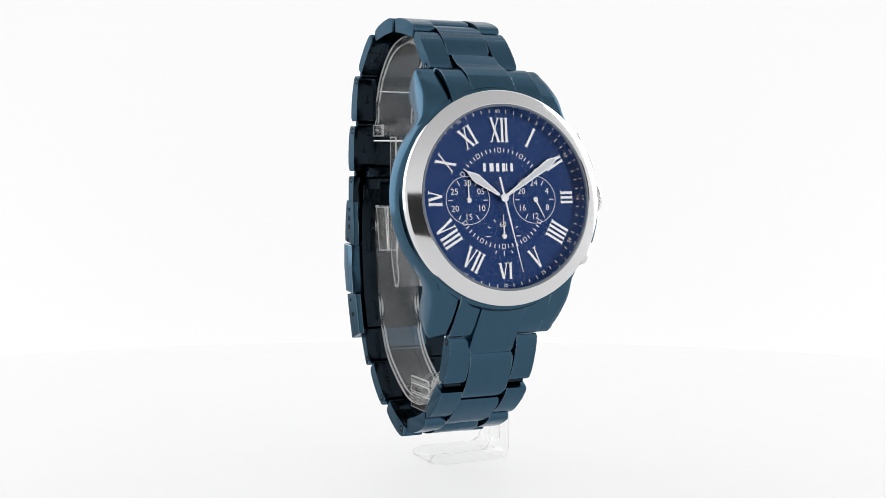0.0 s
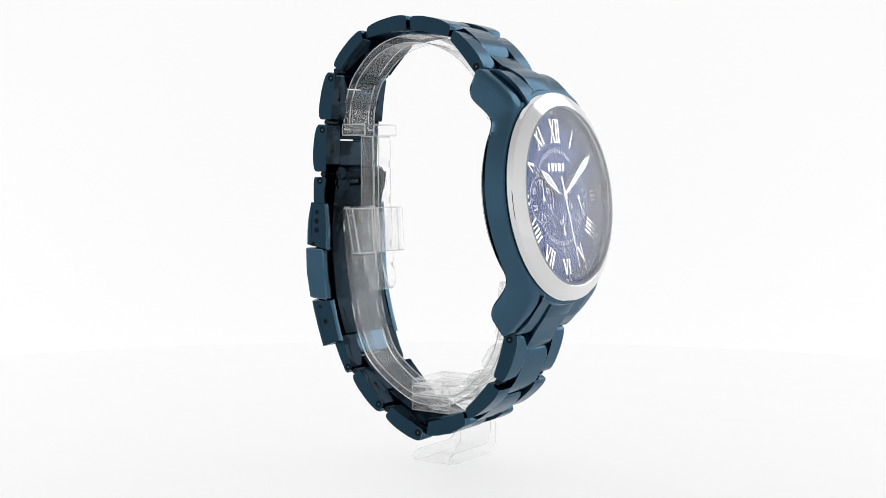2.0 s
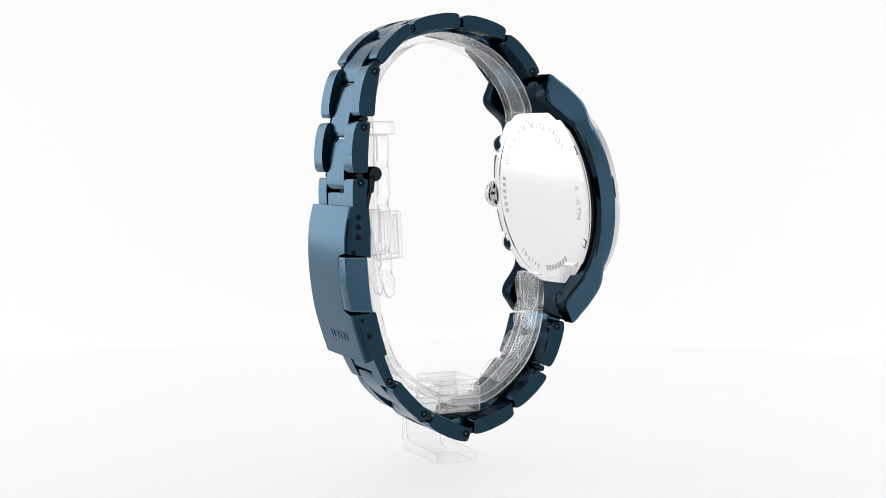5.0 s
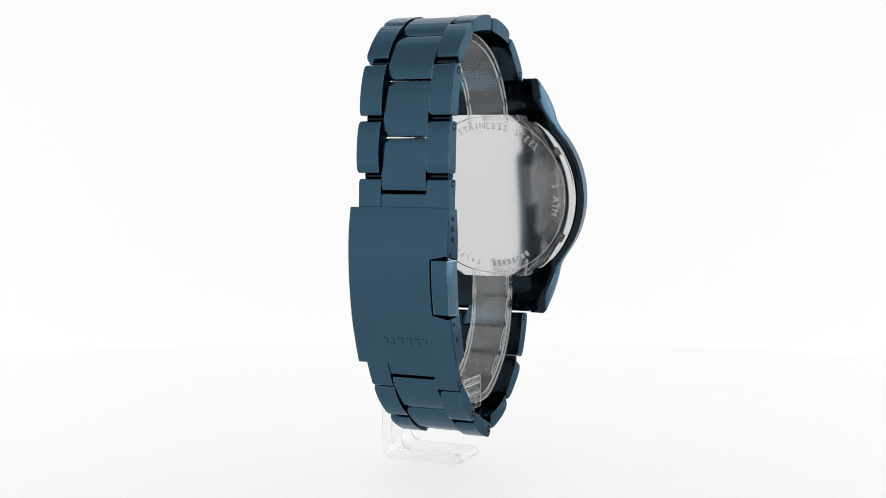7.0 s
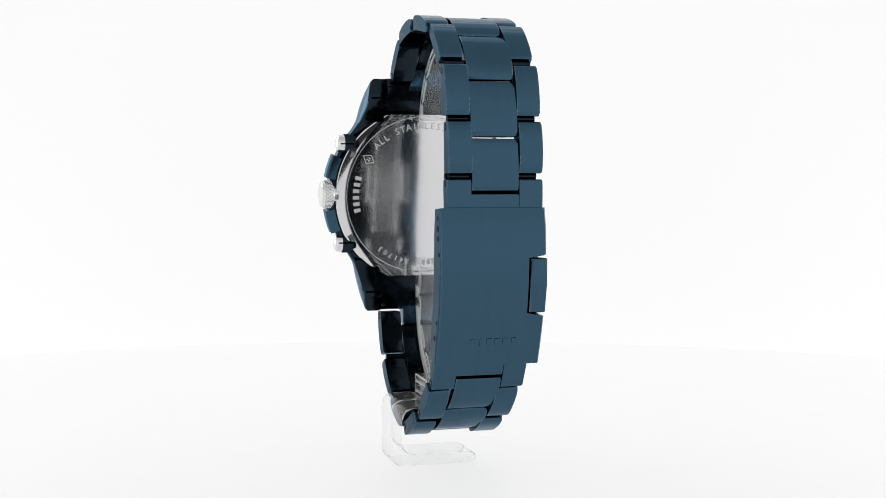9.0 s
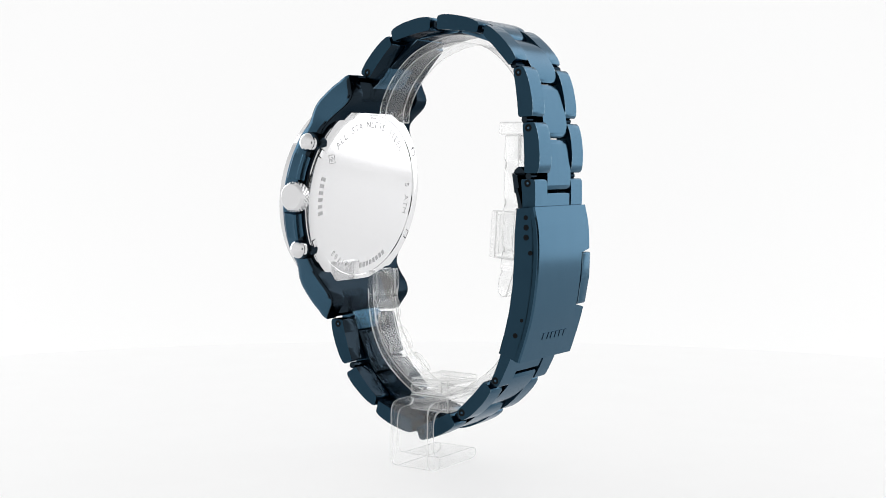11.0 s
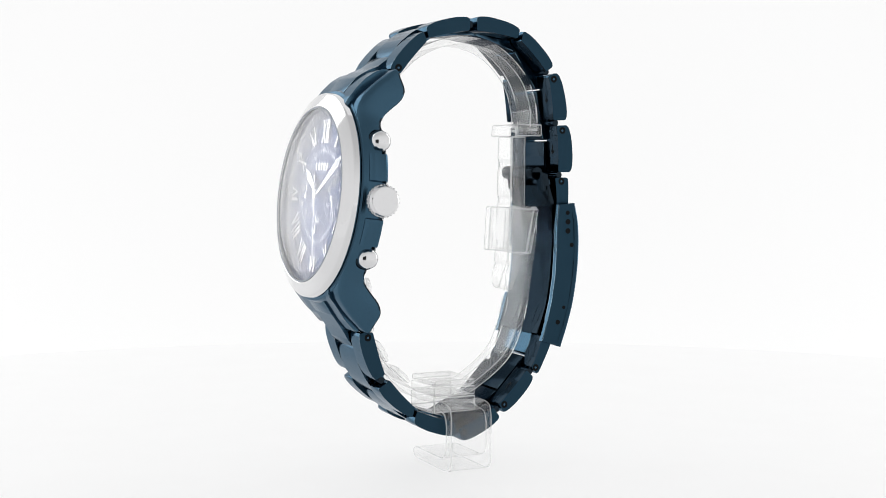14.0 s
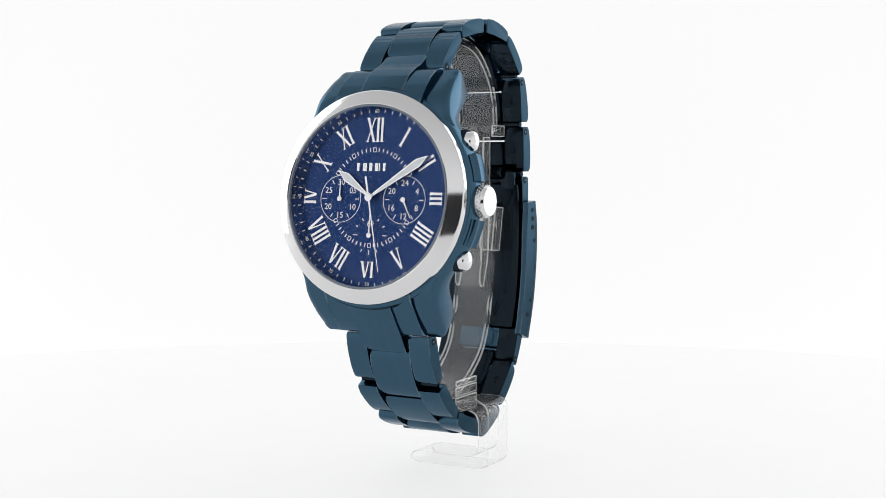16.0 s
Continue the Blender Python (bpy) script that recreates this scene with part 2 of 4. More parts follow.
def pin_hole(parent, x, y, z, side):
    """The head of a bar on a link's flank; a black disc stands in for its shaded bore."""
    m = Matrix.Translation((x, y, z)) @ Matrix.Rotation(radians(90 if side > 0 else -90), 4, "Y")
    bore = part("pin_bore", lathe([(0.001, 0.02), (0.70, 0.02), (0.74, 0.05), (0.78, 0.0), (0.78, -0.4)], 16, m), BLACK, parent)
    return part("pin_head", lathe([(0.001, 0.06), (0.24, 0.06), (0.3, 0.0)], 12, m), BLUE, bore)


def bracelet_half(watch, chain, pins, half, pin_end):
    for i, (o0, o1, i0, i1) in enumerate(chain):
        bulge = 0.8 if i < len(chain) - 1 else 0.2
        last = i == len(chain) - 1
        outline = link_outline(o0, o1, i0, i1, bulge)
        c0 = mid(*lerp(o0, o1, 0.12))
        for s in (-1, 1):
            a, b = sorted((c0 + s * 5.08, c0 + s * half))
            back = Matrix.Translation((0, 0.8 if s > 0 and 1 < i < 6 and chain is UPPER else 0.0, 0))
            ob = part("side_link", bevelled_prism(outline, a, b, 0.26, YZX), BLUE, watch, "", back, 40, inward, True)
            if i in (3, 4, 5) and not last:
                # small arrow engraved on the inner face, its shade drawn as black strokes
                a0, a1 = Vector(i0), Vector(i1)
                t = (a1 - a0).normalized()
                nrm = Vector((-t.y, t.x))
                if nrm.dot(Vector(HUB) - a0) < 0:
                    nrm = -nrm
                o = (a0 + a1) / 2 - nrm * 0.2
                arrow = bmesh.new()
                for p, q in (((0, -1.0), (0, 0.8)), ((0, 1.0), (0.6, 0.3)), ((0, 1.0), (-0.6, 0.3))):
                    stroke(arrow, p, q, 0.18, 0.0, 0.03)
                m = back @ Matrix(((1, 0, 0, c0 + s * 7.5), (0, t.x, nrm.x, o.x), (0, t.y, nrm.y, o.y), (0, 0, 0, 1)))
                part("engraved_arrow", arrow, BLACK, ob, "", m)
            if i in pins:
                t = pin_end(i)
                py, pz = lerp(lerp(o0, i0, 0.5), lerp(o1, i1, 0.5), t)
                pin_hole(ob, c0 + s * half, py + back.translation.y, pz, s)
        if not last:
            n = chain[i + 1]
            c = [lerp(o0, o1, 0.32), lerp(n[0], n[1], 0.32), lerp(i0, i1, 0.32), lerp(n[2], n[3], 0.32)]
            mid_o = lerp(o1, n[0], 0.5)
            chord = lerp(c[0], c[1], 0.5)
            d = (Vector(c[1]) - Vector(c[0])).normalized()
            rise = abs((Vector(mid_o) - Vector(chord)).dot(Vector((-d.y, d.x)))) + 0.2
            out = link_outline(c[0], c[1], c[2], c[3], rise, 0.16)
            c1 = mid(*c[1])
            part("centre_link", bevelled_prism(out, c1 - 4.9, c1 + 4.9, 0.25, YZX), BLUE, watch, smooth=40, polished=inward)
        else:
            out = link_outline(lerp(o0, o1, 0.36), o1, lerp(i0, i1, 0.36), i1, 0.0)
            part("centre_link", bevelled_prism(out, c0 - 5.05, c0 + 5.05, 0.15, YZX), BLUE, watch, smooth=40)
        # the bar that joins this link to the next
        if not last:
            n = chain[i + 1]
            q = lerp(lerp(o1, i1, 0.55), lerp(n[0], n[2], 0.55), 0.5)
            m = Matrix.Translation((mid(*q), q[0], q[1])) @ Matrix.Rotation(radians(90), 4, "Y")
            part("link_bar", lathe([(0.001, -half + 0.8), (0.7, -half + 0.8), (0.7, half - 0.8), (0.001, half - 0.8)], 12, m), BLUE_POLISHED, watch, smooth=40)


def clasp(watch):
    outer = [(27.74, 56.99), (28.65, 52.62), (28.90, 47.55), (28.55, 41.45), (27.53, 34.85), (26.11, 29.77), (24.39, 24.80)]
    inner = [(23.47, 56.69), (23.17, 51.61), (23.07, 46.53), (22.76, 40.94), (21.95, 35.36), (20.83, 30.79), (19.41, 26.42)]
    # the cover is a bent plate whose edge at nine o'clock steps in round the release button
    line = spline(outer, 8)
    low = spline(inner, 8)
    rows = [(o, n, XC - (7.6 if 17 <= k <= 31 else 11.0)) for k, (o, n) in enumerate(zip(line, low))]
    top = bmesh.new()
    ring = []
    for o, n, x in rows:
        q = lerp(o, n, 0.26)
        e = lerp(o, n, 0.07)
        ring.append([top.verts.new((a, p[0], p[1])) for a, p in ((x, q), (x, e), (x + 0.3, o), (XC + 10.7, o), (XC + 11.0, e), (XC + 11.0, q))])
    for p, q in zip(ring, ring[1:]):
        for i in range(6):
            j = (i + 1) % 6
            top.faces.new((p[i], p[j], q[j], q[i]))
    top.faces.new(ring[0])
    top.faces.new(ring[-1])
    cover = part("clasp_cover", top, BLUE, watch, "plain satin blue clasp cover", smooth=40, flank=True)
    # flanges at both sides, the one at nine o'clock notched for the release button
    flange = [lerp(o, n, 0.2) for o, n in zip(outer, inner)]
    for s, spans in ((1, [(0, 6)]), (-1, [(0, 2), (4, 6)])):
        for k0, k1 in spans:
            a, b = sorted((XC + s * 9.6, XC + s * 11.0))
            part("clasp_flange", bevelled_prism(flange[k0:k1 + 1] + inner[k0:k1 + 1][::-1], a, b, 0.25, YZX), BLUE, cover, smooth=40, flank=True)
    button = [lerp(o, n, -0.02) for o, n in zip(outer, inner)][2:5] + [lerp(o, n, 0.85) for o, n in zip(outer, inner)][2:5][::-1]
    button[0], button[2] = lerp(button[0], button[1], 0.12), lerp(button[2], button[1], 0.12)
    part("release_button", bevelled_prism(rounded(button, 0.5), XC - 11.2, XC - 7.68, 0.3, YZX), BLUE, cover, smooth=40)
    for s in (-1, 1):
        for y, z, r in ((25.81, 54.86, 0.5), (25.91, 52.83, 0.62), (25.91, 50.80, 0.62), (26.92, 47.65, 0.5), (24.99, 33.73, 0.4), (23.47, 30.48, 0.55)):
            m = Matrix.Translation((XC + s * 11.01, y, z)) @ Matrix.Rotation(radians(90 * s), 4, "Y")
            # no hole is cut: a black disc stands in for its shade
            part("adjusting_hole", lathe([(0.001, 0.02), (r * 0.85, 0.02), (r, 0.05), (r, -0.3)], 14, m), BLACK, cover)
    # embossed maker's mark as plain bars
    for k, w in enumerate((1.0, 1.25, 1.1, 1.1, 0.45, 1.0)):
        x = XC - 6.0 + k * 1.75 + 1.0
        bm = bmesh.new()
        box(bm, x - w / 2, x + w / 2, -0.75, 0.75, -0.05, 0.11)
        p, q = Vector(line[41]), Vector(line[39])
        t = (q - p).normalized()
        m = Matrix(((1, 0, 0, 0), (0, t.x, t.y, (p.x + q.x) / 2), (0, t.y, -t.x, (p.y + q.y) / 2), (0, 0, 0, 1)))
        part("embossed_mark", bm, BLUE, cover, "", m)
    # folding blades inside
    blade = arc((22.6, 60.75), (20.2, 27.4), 2.4, HUB, 10)
    thick = arc((21.7, 60.75), (19.3, 27.9), 2.4, HUB, 10)
    part("folding_blade", bevelled_prism(blade + thick[::-1], XC - 8.8, XC + 8.8, 0.2, YZX), BLUE_POLISHED, watch, smooth=40)
    m = Matrix.Translation((XC, 21.0, 63.6)) @ Matrix.Rotation(radians(90), 4, "Y")
    part("blade_hinge", lathe(disc_caps([(1.34, -8.4), (1.54, -8.1), (1.54, 5.4), (1.34, 5.7)]), 24, m), BLUE_POLISHED, watch, smooth=40)
    arm = [(20.83, 63.80), (22.15, 63.39), (22.76, 59.73), (21.44, 59.73)]
    for s in (-1, 1):
        a, b = sorted((XC + s * 5.0, XC + s * 8.4))
        part("blade_arm", bevelled_prism(arm, a, b, 0.15, YZX), BLUE_POLISHED, watch, smooth=40)
    block = [(23.2, 58.2), (24.4, 58.2), (25.0, 42.0), (21.6, 26.6), (20.4, 27.4), (23.8, 42.0)]
    part("inner_blade", bevelled_prism(block, XC - 7.5, XC + 7.5, 0.15, YZX), BLUE_POLISHED, watch, smooth=40)


def along(curve, x):
    """Reads a curve given by (x, y) points at x."""
    for (a, p), (b, q) in zip(curve, curve[1:]):
        if x <= b:
            return p + (q - p) * max(x - a, 0) / (b - a)
    return curve[-1][1]


# ---------------------------------------------------------------- case
def case(watch):
    ring = lathe([(17.6, -5.7), (20.9, -5.7), (22.0, -5.4), (22.55, -4.6), (22.5, -1.8), (22.15, -0.85), (21.4, -0.55), (19.0, -0.55)], 128, CASE)
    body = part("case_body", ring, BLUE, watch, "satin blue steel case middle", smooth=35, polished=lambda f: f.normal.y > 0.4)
    # four lugs, each lofted from the round of the case out to its tip, in the case's own space
    front = [(11, -0.8), (17.5, -0.8), (20.2, -1.5), (22.3, -3.1), (24.3, -5.0), (26.0, -7.0), (26.9, -8.2), (27.2, -8.7)]
    rear = [(11, -5.2), (15, -5.5), (17, -6.4), (19, -8.3), (20.5, -9.9), (22, -10.8), (23.4, -10.9), (25, -10.2), (26.3, -9.6), (27.2, -9.1)]
    flank = [(11, 19.65), (13, 18.4), (15, 17.0), (17, 15.9), (20, 15.3), (24, 14.7), (26.4, 14.1), (27.2, 13.4)]
    front, rear, flank = spline(front, 5), spline(rear, 5), spline(flank, 5)
    for sv in (1, -1):
        for su in (1, -1):
            bm = bmesh.new()
            loops = []
            for k in range(25):
                v = 11 + 16.2 * (1 - (1 - k / 24) ** 1.5)
                nf, nb, xo = along(front, v), along(rear, v), along(flank, v)
                c = min(1.0, (nf - nb) * 0.3)
                sec = [(10.35, nf), (xo - 1.5 * c, nf), (xo - 0.5 * c, nf - 0.35 * c), (xo - 0.1 * c, nf - 1.1 * c), (xo, nf - 1.9 * c), (xo, nb + 0.7 * c), (xo - 0.25 * c, nb + 0.2 * c), (xo - 0.8 * c, nb), (10.35, nb)]
                loops.append([bm.verts.new((su * x, sv * v, n)) for x, n in sec])
            for p, q in zip(loops, loops[1:]):
                for a in range(9):
                    b = (a + 1) % 9
                    bm.faces.new((p[a], p[b], q[b], q[a]))
            bm.faces.new(loops[0])
            bm.faces.new(loops[-1])
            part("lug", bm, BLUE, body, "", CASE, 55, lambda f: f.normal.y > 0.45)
    # end links between the lugs, each with a longer middle
    e_up = [(-27.50, 78.01), (-26.08, 79.74), (-24.66, 81.47), (-22.73, 83.29), (-20.80, 84.51), (-19.07, 85.12), (-17.65, 85.12), (-16.64, 83.50), (-17.55, 80.04), (-20.59, 77.00), (-24.15, 75.47)]
    e_dn = [(-31.46, 40.44), (-31.15, 38.71), (-29.53, 36.58), (-27.50, 33.53), (-25.57, 31.09), (-24.35, 30.99), (-22.73, 31.91), (-23.13, 35.36), (-25.16, 38.91), (-27.70, 41.45)]
    for o in (e_up, e_dn):
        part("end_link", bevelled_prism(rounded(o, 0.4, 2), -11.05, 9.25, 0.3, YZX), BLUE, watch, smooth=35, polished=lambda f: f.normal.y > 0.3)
    c_up = [(-25.87, 80.25), (-22.73, 83.70), (-20.29, 85.12), (-17.75, 86.14), (-15.01, 88.37), (-12.98, 86.75), (-15.42, 83.50), (-20.09, 80.04)]
    c_dn = [(-31.15, 38.10), (-28.21, 33.94), (-26.08, 30.89), (-24.86, 28.86), (-23.74, 27.03), (-21.31, 27.84), (-22.42, 31.30), (-26.69, 38.41)]
    for o in (c_up, c_dn):
        part("end_link_middle", bevelled_prism(rounded(o, 0.4, 2), -5.85, 4.05, 0.25, YZX), BLUE, watch, smooth=35)
    # crown guards
    for a0, a1 in ((9.5, 23.2), (-23.2, -9.5)):
        guard = lathe([(20.5, -5.6), (22.9, -5.6), (23.4, -5.4), (23.6, -5.0), (23.3, -4.0), (23.6, -2.6), (23.4, -2.2), (22.8, -1.8), (20.5, -1.7)], 10, CASE, a0, a1)
        part("crown_guard", guard, BLUE, body, smooth=35)
    seat = lathe(disc_caps([(21.35, -6.0), (21.35, -5.5)]), 96, CASE)
    part("case_back_seat", seat, BLUE_POLISHED, watch, smooth=35)


def bezel(watch):
    prof = [(18.3, -1.2), (21.0, -0.55), (21.45, -0.45), (21.62, -0.15), (21.5, 0.75), (21.36, 0.95), (21.15, 1.08), (18.95, 2.2), (18.65, 2.32), (18.45, 2.2), (18.32, 1.8), (18.3, -1.2)]
    part("bezel", lathe(prof, 160, CASE), STEEL, watch, "wide polished silver steel bezel", smooth=25)
    dome = [(18.25, 1.3), (18.25, 2.15), (18.0, 2.35)] + [(18.0 * (1 - k / 10), 2.35 + 0.6 * (1 - (1 - k / 10) ** 2)) for k in range(1, 10)] + [(0.01, 2.95)]
    under = [(0.01, 1.3)]
    part("crystal_gasket", lathe([(18.1, 1.7), (18.45, 1.7), (18.45, 2.3), (18.1, 2.3), (18.1, 1.7)], 96, CASE), GASKET, watch, "thin grey gasket round the crystal", smooth=30)
    glass = part("crystal", lathe(under + dome, 96, CASE), GLASS, watch, "clear domed mineral crystal", smooth=50)
    glass.visible_shadow = False


def stroke(bm, p, q, w, h0, h1):
    """A flat bar from p to q, w wide."""
    p, q = Vector(p), Vector(q)
    s = Vector((-(q - p).y, (q - p).x)).normalized() * w / 2
    prism(bm, [tuple(p - s), tuple(q - s), tuple(q + s), tuple(p + s)], h0, h1)


def roman(text, height):
    """Applied numeral with its foot at 0, made of thick and thin strokes and serifs."""
    bm = bmesh.new()
    wide = {"I": 0.95, "V": 2.2, "X": 2.3}
    x = -sum(wide[c] for c in text) / 2
    thick, thin, h = 0.5, 0.24, 0.3
    for c in text:
        w = wide[c]
        l, r, mid = x + 0.2, x + w - 0.2, x + w / 2
        if c == "I":
            stroke(bm, (mid, 0), (mid, height), thick, 0, h)
            stroke(bm, (mid - 0.42, 0.06), (mid + 0.42, 0.06), 0.12, 0, h * 0.97)
            stroke(bm, (mid - 0.42, height - 0.06), (mid + 0.42, height - 0.06), 0.12, 0, h * 0.97)
        elif c == "V":
            stroke(bm, (l + 0.15, height), (mid, 0), thick, 0, h)
            stroke(bm, (r - 0.15, height), (mid + 0.05, 0), thin, 0, h * 0.97)
            for q in (l + 0.15, r - 0.15):
                stroke(bm, (q - 0.42, height - 0.06), (q + 0.42, height - 0.06), 0.12, 0, h * 0.94)
        else:
            stroke(bm, (l + 0.15, height), (r - 0.15, 0), thick, 0, h)
            stroke(bm, (r - 0.15, height), (l + 0.15, 0), thin, 0, h * 0.97)
            for q in (l + 0.15, r - 0.15):
                for y in (0.06, height - 0.06):
                    stroke(bm, (q - 0.4, y), (q + 0.4, y), 0.12, 0, h * 0.94)
        x += w
    return bm


def letters(text, size, depth=0.02):
    """A word in the built-in font as a bmesh, centred, size in millimetres."""
    cu = bpy.data.curves.new("lettering", "FONT")
    cu.body, cu.size, cu.extrude, cu.align_x, cu.align_y, cu.resolution_u = text, size, depth, "CENTER", "CENTER", 2
    ob = new("lettering", cu)
    me = bpy.data.meshes.new_from_object(ob.evaluated_get(bpy.context.evaluated_depsgraph_get()))
    bm = bmesh.new()
    bm.from_mesh(me)
    bpy.data.objects.remove(ob)
    bpy.data.curves.remove(cu)
    bpy.data.meshes.remove(me)
    return bm


def polar(r, deg):
    """A point at radius r and clock angle deg (0 at twelve, clockwise)."""
    a = radians(deg)
    return (r * math.sin(a), r * math.cos(a))


def at(u, v, n, turn=0.0):
    """A pose on the dial, turned clockwise by so many degrees."""
    return CASE @ Matrix.Translation((u, v, n)) @ Matrix.Rotation(radians(-turn), 4, "Z")


# the dial lies a little below the rim of the case
DIAL = CASE @ Matrix.Translation((0, 0, -0.55))


def on_dial(u, v, n, turn=0.0):
    return at(u, v, n - 0.55, turn)


def dial(watch):
    plate = part("dial", lathe(disc_caps([(18.35, -0.45), (18.35, 0.0)]), 128, DIAL), DIAL_BLUE, watch, "deep blue sunray chronograph dial", smooth=40)
    names = ["XII", "I", "II", "III", "IIII", "V", "VI", "VII", "VIII", "IV", "X", "XI"]   # the nine is cut off by its counter
    for k, text in enumerate(names):
        deg = 30 * k
        flip = 4 <= k <= 8
        height = {6: 3.2, 3: 2.7, 9: 2.9, 0: 4.9}.get(k, 4.2)
        top = 16.1
        r = top if flip else top - height
        part("numeral", roman(text, height), SILVER, plate, "", on_dial(*polar(r, deg), 0.01, deg + (180 if flip else 0)))
    track = bmesh.new()
    for k in range(60):
        if k % 5 == 0:
            continue
        stroke(track, polar(17.15, 6 * k), polar(17.85, 6 * k), 0.16, 0.0, 0.03)
    part("minute_track", track, PRINT, plate, "", DIAL)
    for k in range(1, 13):
        deg = 30 * k
        part("minute_number", letters(str(5 * k), 1.08), PRINT, plate, "", on_dial(*polar(17.45, deg), 0.03, deg + (180 if 3 < k < 9 else 0)))
    ring = bmesh.new()
    for k in range(60):
        deg = 6 * k
        d = min(deg % 180, 180 - deg % 180)
        if d > 62:
            continue
        if k % 5 == 0:
            c = Vector(polar(9.65, deg))
            t = Vector((math.cos(radians(-deg)), math.sin(radians(-deg))))
            nrm = Vector(polar(1, deg))
            q = [c + t * 0.34 + nrm * 0.42, c - t * 0.34 + nrm * 0.42, c - t * 0.34 - nrm * 0.42, c + t * 0.34 - nrm * 0.42]
            for a, b in zip(q, q[1:] + q[:1]):
                stroke(ring, a, b, 0.13, 0.0, 0.03)
        else:
            stroke(ring, polar(9.25, deg), polar(10.05, deg), 0.2, 0.0, 0.03)
    part("seconds_track", ring, PRINT, plate, "", DIAL)
    for u, numbers in ((-7.45, ("30", "05", "10", "15", "20", "25")), (7.45, ("24", "4", "8", "12", "16", "20"))):
        v = -0.35
        line = lathe([(4.72, 0.0), (4.72, 0.03), (4.84, 0.03), (4.84, 0.0)], 64, on_dial(u, v, 0))
        sub = part("counter_ring", line, PRINT, plate)
        floor_disc = lathe(disc_caps([(4.72, 0.0), (4.72, 0.012)]), 64, on_dial(u, v, 0))
        part("counter_floor", floor_disc, DIAL_BLUE, sub)
        ticks = bmesh.new()
        for k in range(6):
            stroke(ticks, polar(3.4, 30 + 60 * k), polar(4.4, 30 + 60 * k), 0.17, 0.012, 0.04)
            x, y = polar(3.35, 60 * k)
            part("counter_number", letters(numbers[k], 1.75), PRINT, sub, "", on_dial(u + x, v + y, 0.04))
        part("counter_ticks", ticks, PRINT, sub, "", on_dial(u, v, 0))
    ticks = bmesh.new()
    for k in range(1, 12):
        stroke(ticks, polar(3.3 if k % 3 else 2.9, 30 * k), polar(3.9, 30 * k), 0.17, 0.0, 0.03)
    low = part("small_seconds_track", ticks, PRINT, plate, "", on_dial(0, -7.6, 0))
    part("counter_number", letters("60", 1.6), PRINT, low, "", on_dial(0, -5.3, 0.03))
    # the maker's mark as plain bars
    for k, w in enumerate((0.85, 1.3, 1.05, 1.05, 0.4, 0.85)):
        x = -3.85 + (0, 1.35, 2.85, 4.2, 5.2, 6.1)[k] + w / 2 - 0.15
        bm = bmesh.new()
        box(bm, x - w * 0.34, x + w * 0.34, 5.35, 6.95, 0.0, 0.18)
        part("applied_mark", bm, SILVER, plate, "", DIAL)


def leaf_hand(length, wide, tip, n, deg, tail=0.0):
    out = [(-0.28, -tail), (0.28, -tail), (0.30, 1.2), (wide, length - tip), (0.06, length), (-0.06, length), (-wide, length - tip), (-0.30, 1.2)]
    bm = bmesh.new()
    prism(bm, out, n, n + 0.18, Matrix.Rotation(radians(-deg), 4, "Z"))
    return bm


def inset(length, wide, tip, n, deg):
    out = [(0.12, 2.0), (wide - 0.22, length - tip - 0.1), (0.0, length - 0.6), (-wide + 0.22, length - tip - 0.1), (-0.12, 2.0)]
    bm = bmesh.new()
    prism(bm, out, n + 0.17, n + 0.23, Matrix.Rotation(radians(-deg), 4, "Z"))
    return bm


def needle(length, tail, wide, n, deg, hub):
    bm = bmesh.new()
    prism(bm, [(-wide, -tail), (wide, -tail), (0.07, length), (-0.07, length)], n, n + 0.14, Matrix.Rotation(radians(-deg), 4, "Z"))
    lathe(disc_caps([(hub, n - 0.02), (hub, n + 0.2), (hub * 0.6, n + 0.28)]), 20, bm=bm)
    return bm


def dial_hands(watch):
    hour = part("hour_pointer", leaf_hand(9.6, 0.95, 2.6, 0.65, -55.5), SILVER, watch, "", DIAL)
    part("lume_inlay", inset(9.6, 0.95, 2.6, 0.65, -55.5), LUME, hour, "", DIAL)
    minute = part("minute_pointer", leaf_hand(15.3, 0.9, 2.6, 1.0, 57), SILVER, watch, "", DIAL)
    part("lume_inlay", inset(15.3, 0.9, 2.6, 1.0, 57), LUME, minute, "", DIAL)
    part("seconds_pointer", needle(15.3, 4.2, 0.22, 1.35, 167.5, 0.85), SILVER, watch, "", DIAL)
    for u, v, deg, length in ((-7.45, -0.35, 0, 4.0), (7.45, -0.35, 153, 4.2), (0, -7.6, 0, 4.3)):
        part("counter_pointer", needle(length, 0.3, 0.17, 0.35, deg, 0.55), SILVER, watch, "", on_dial(u, v, 0))


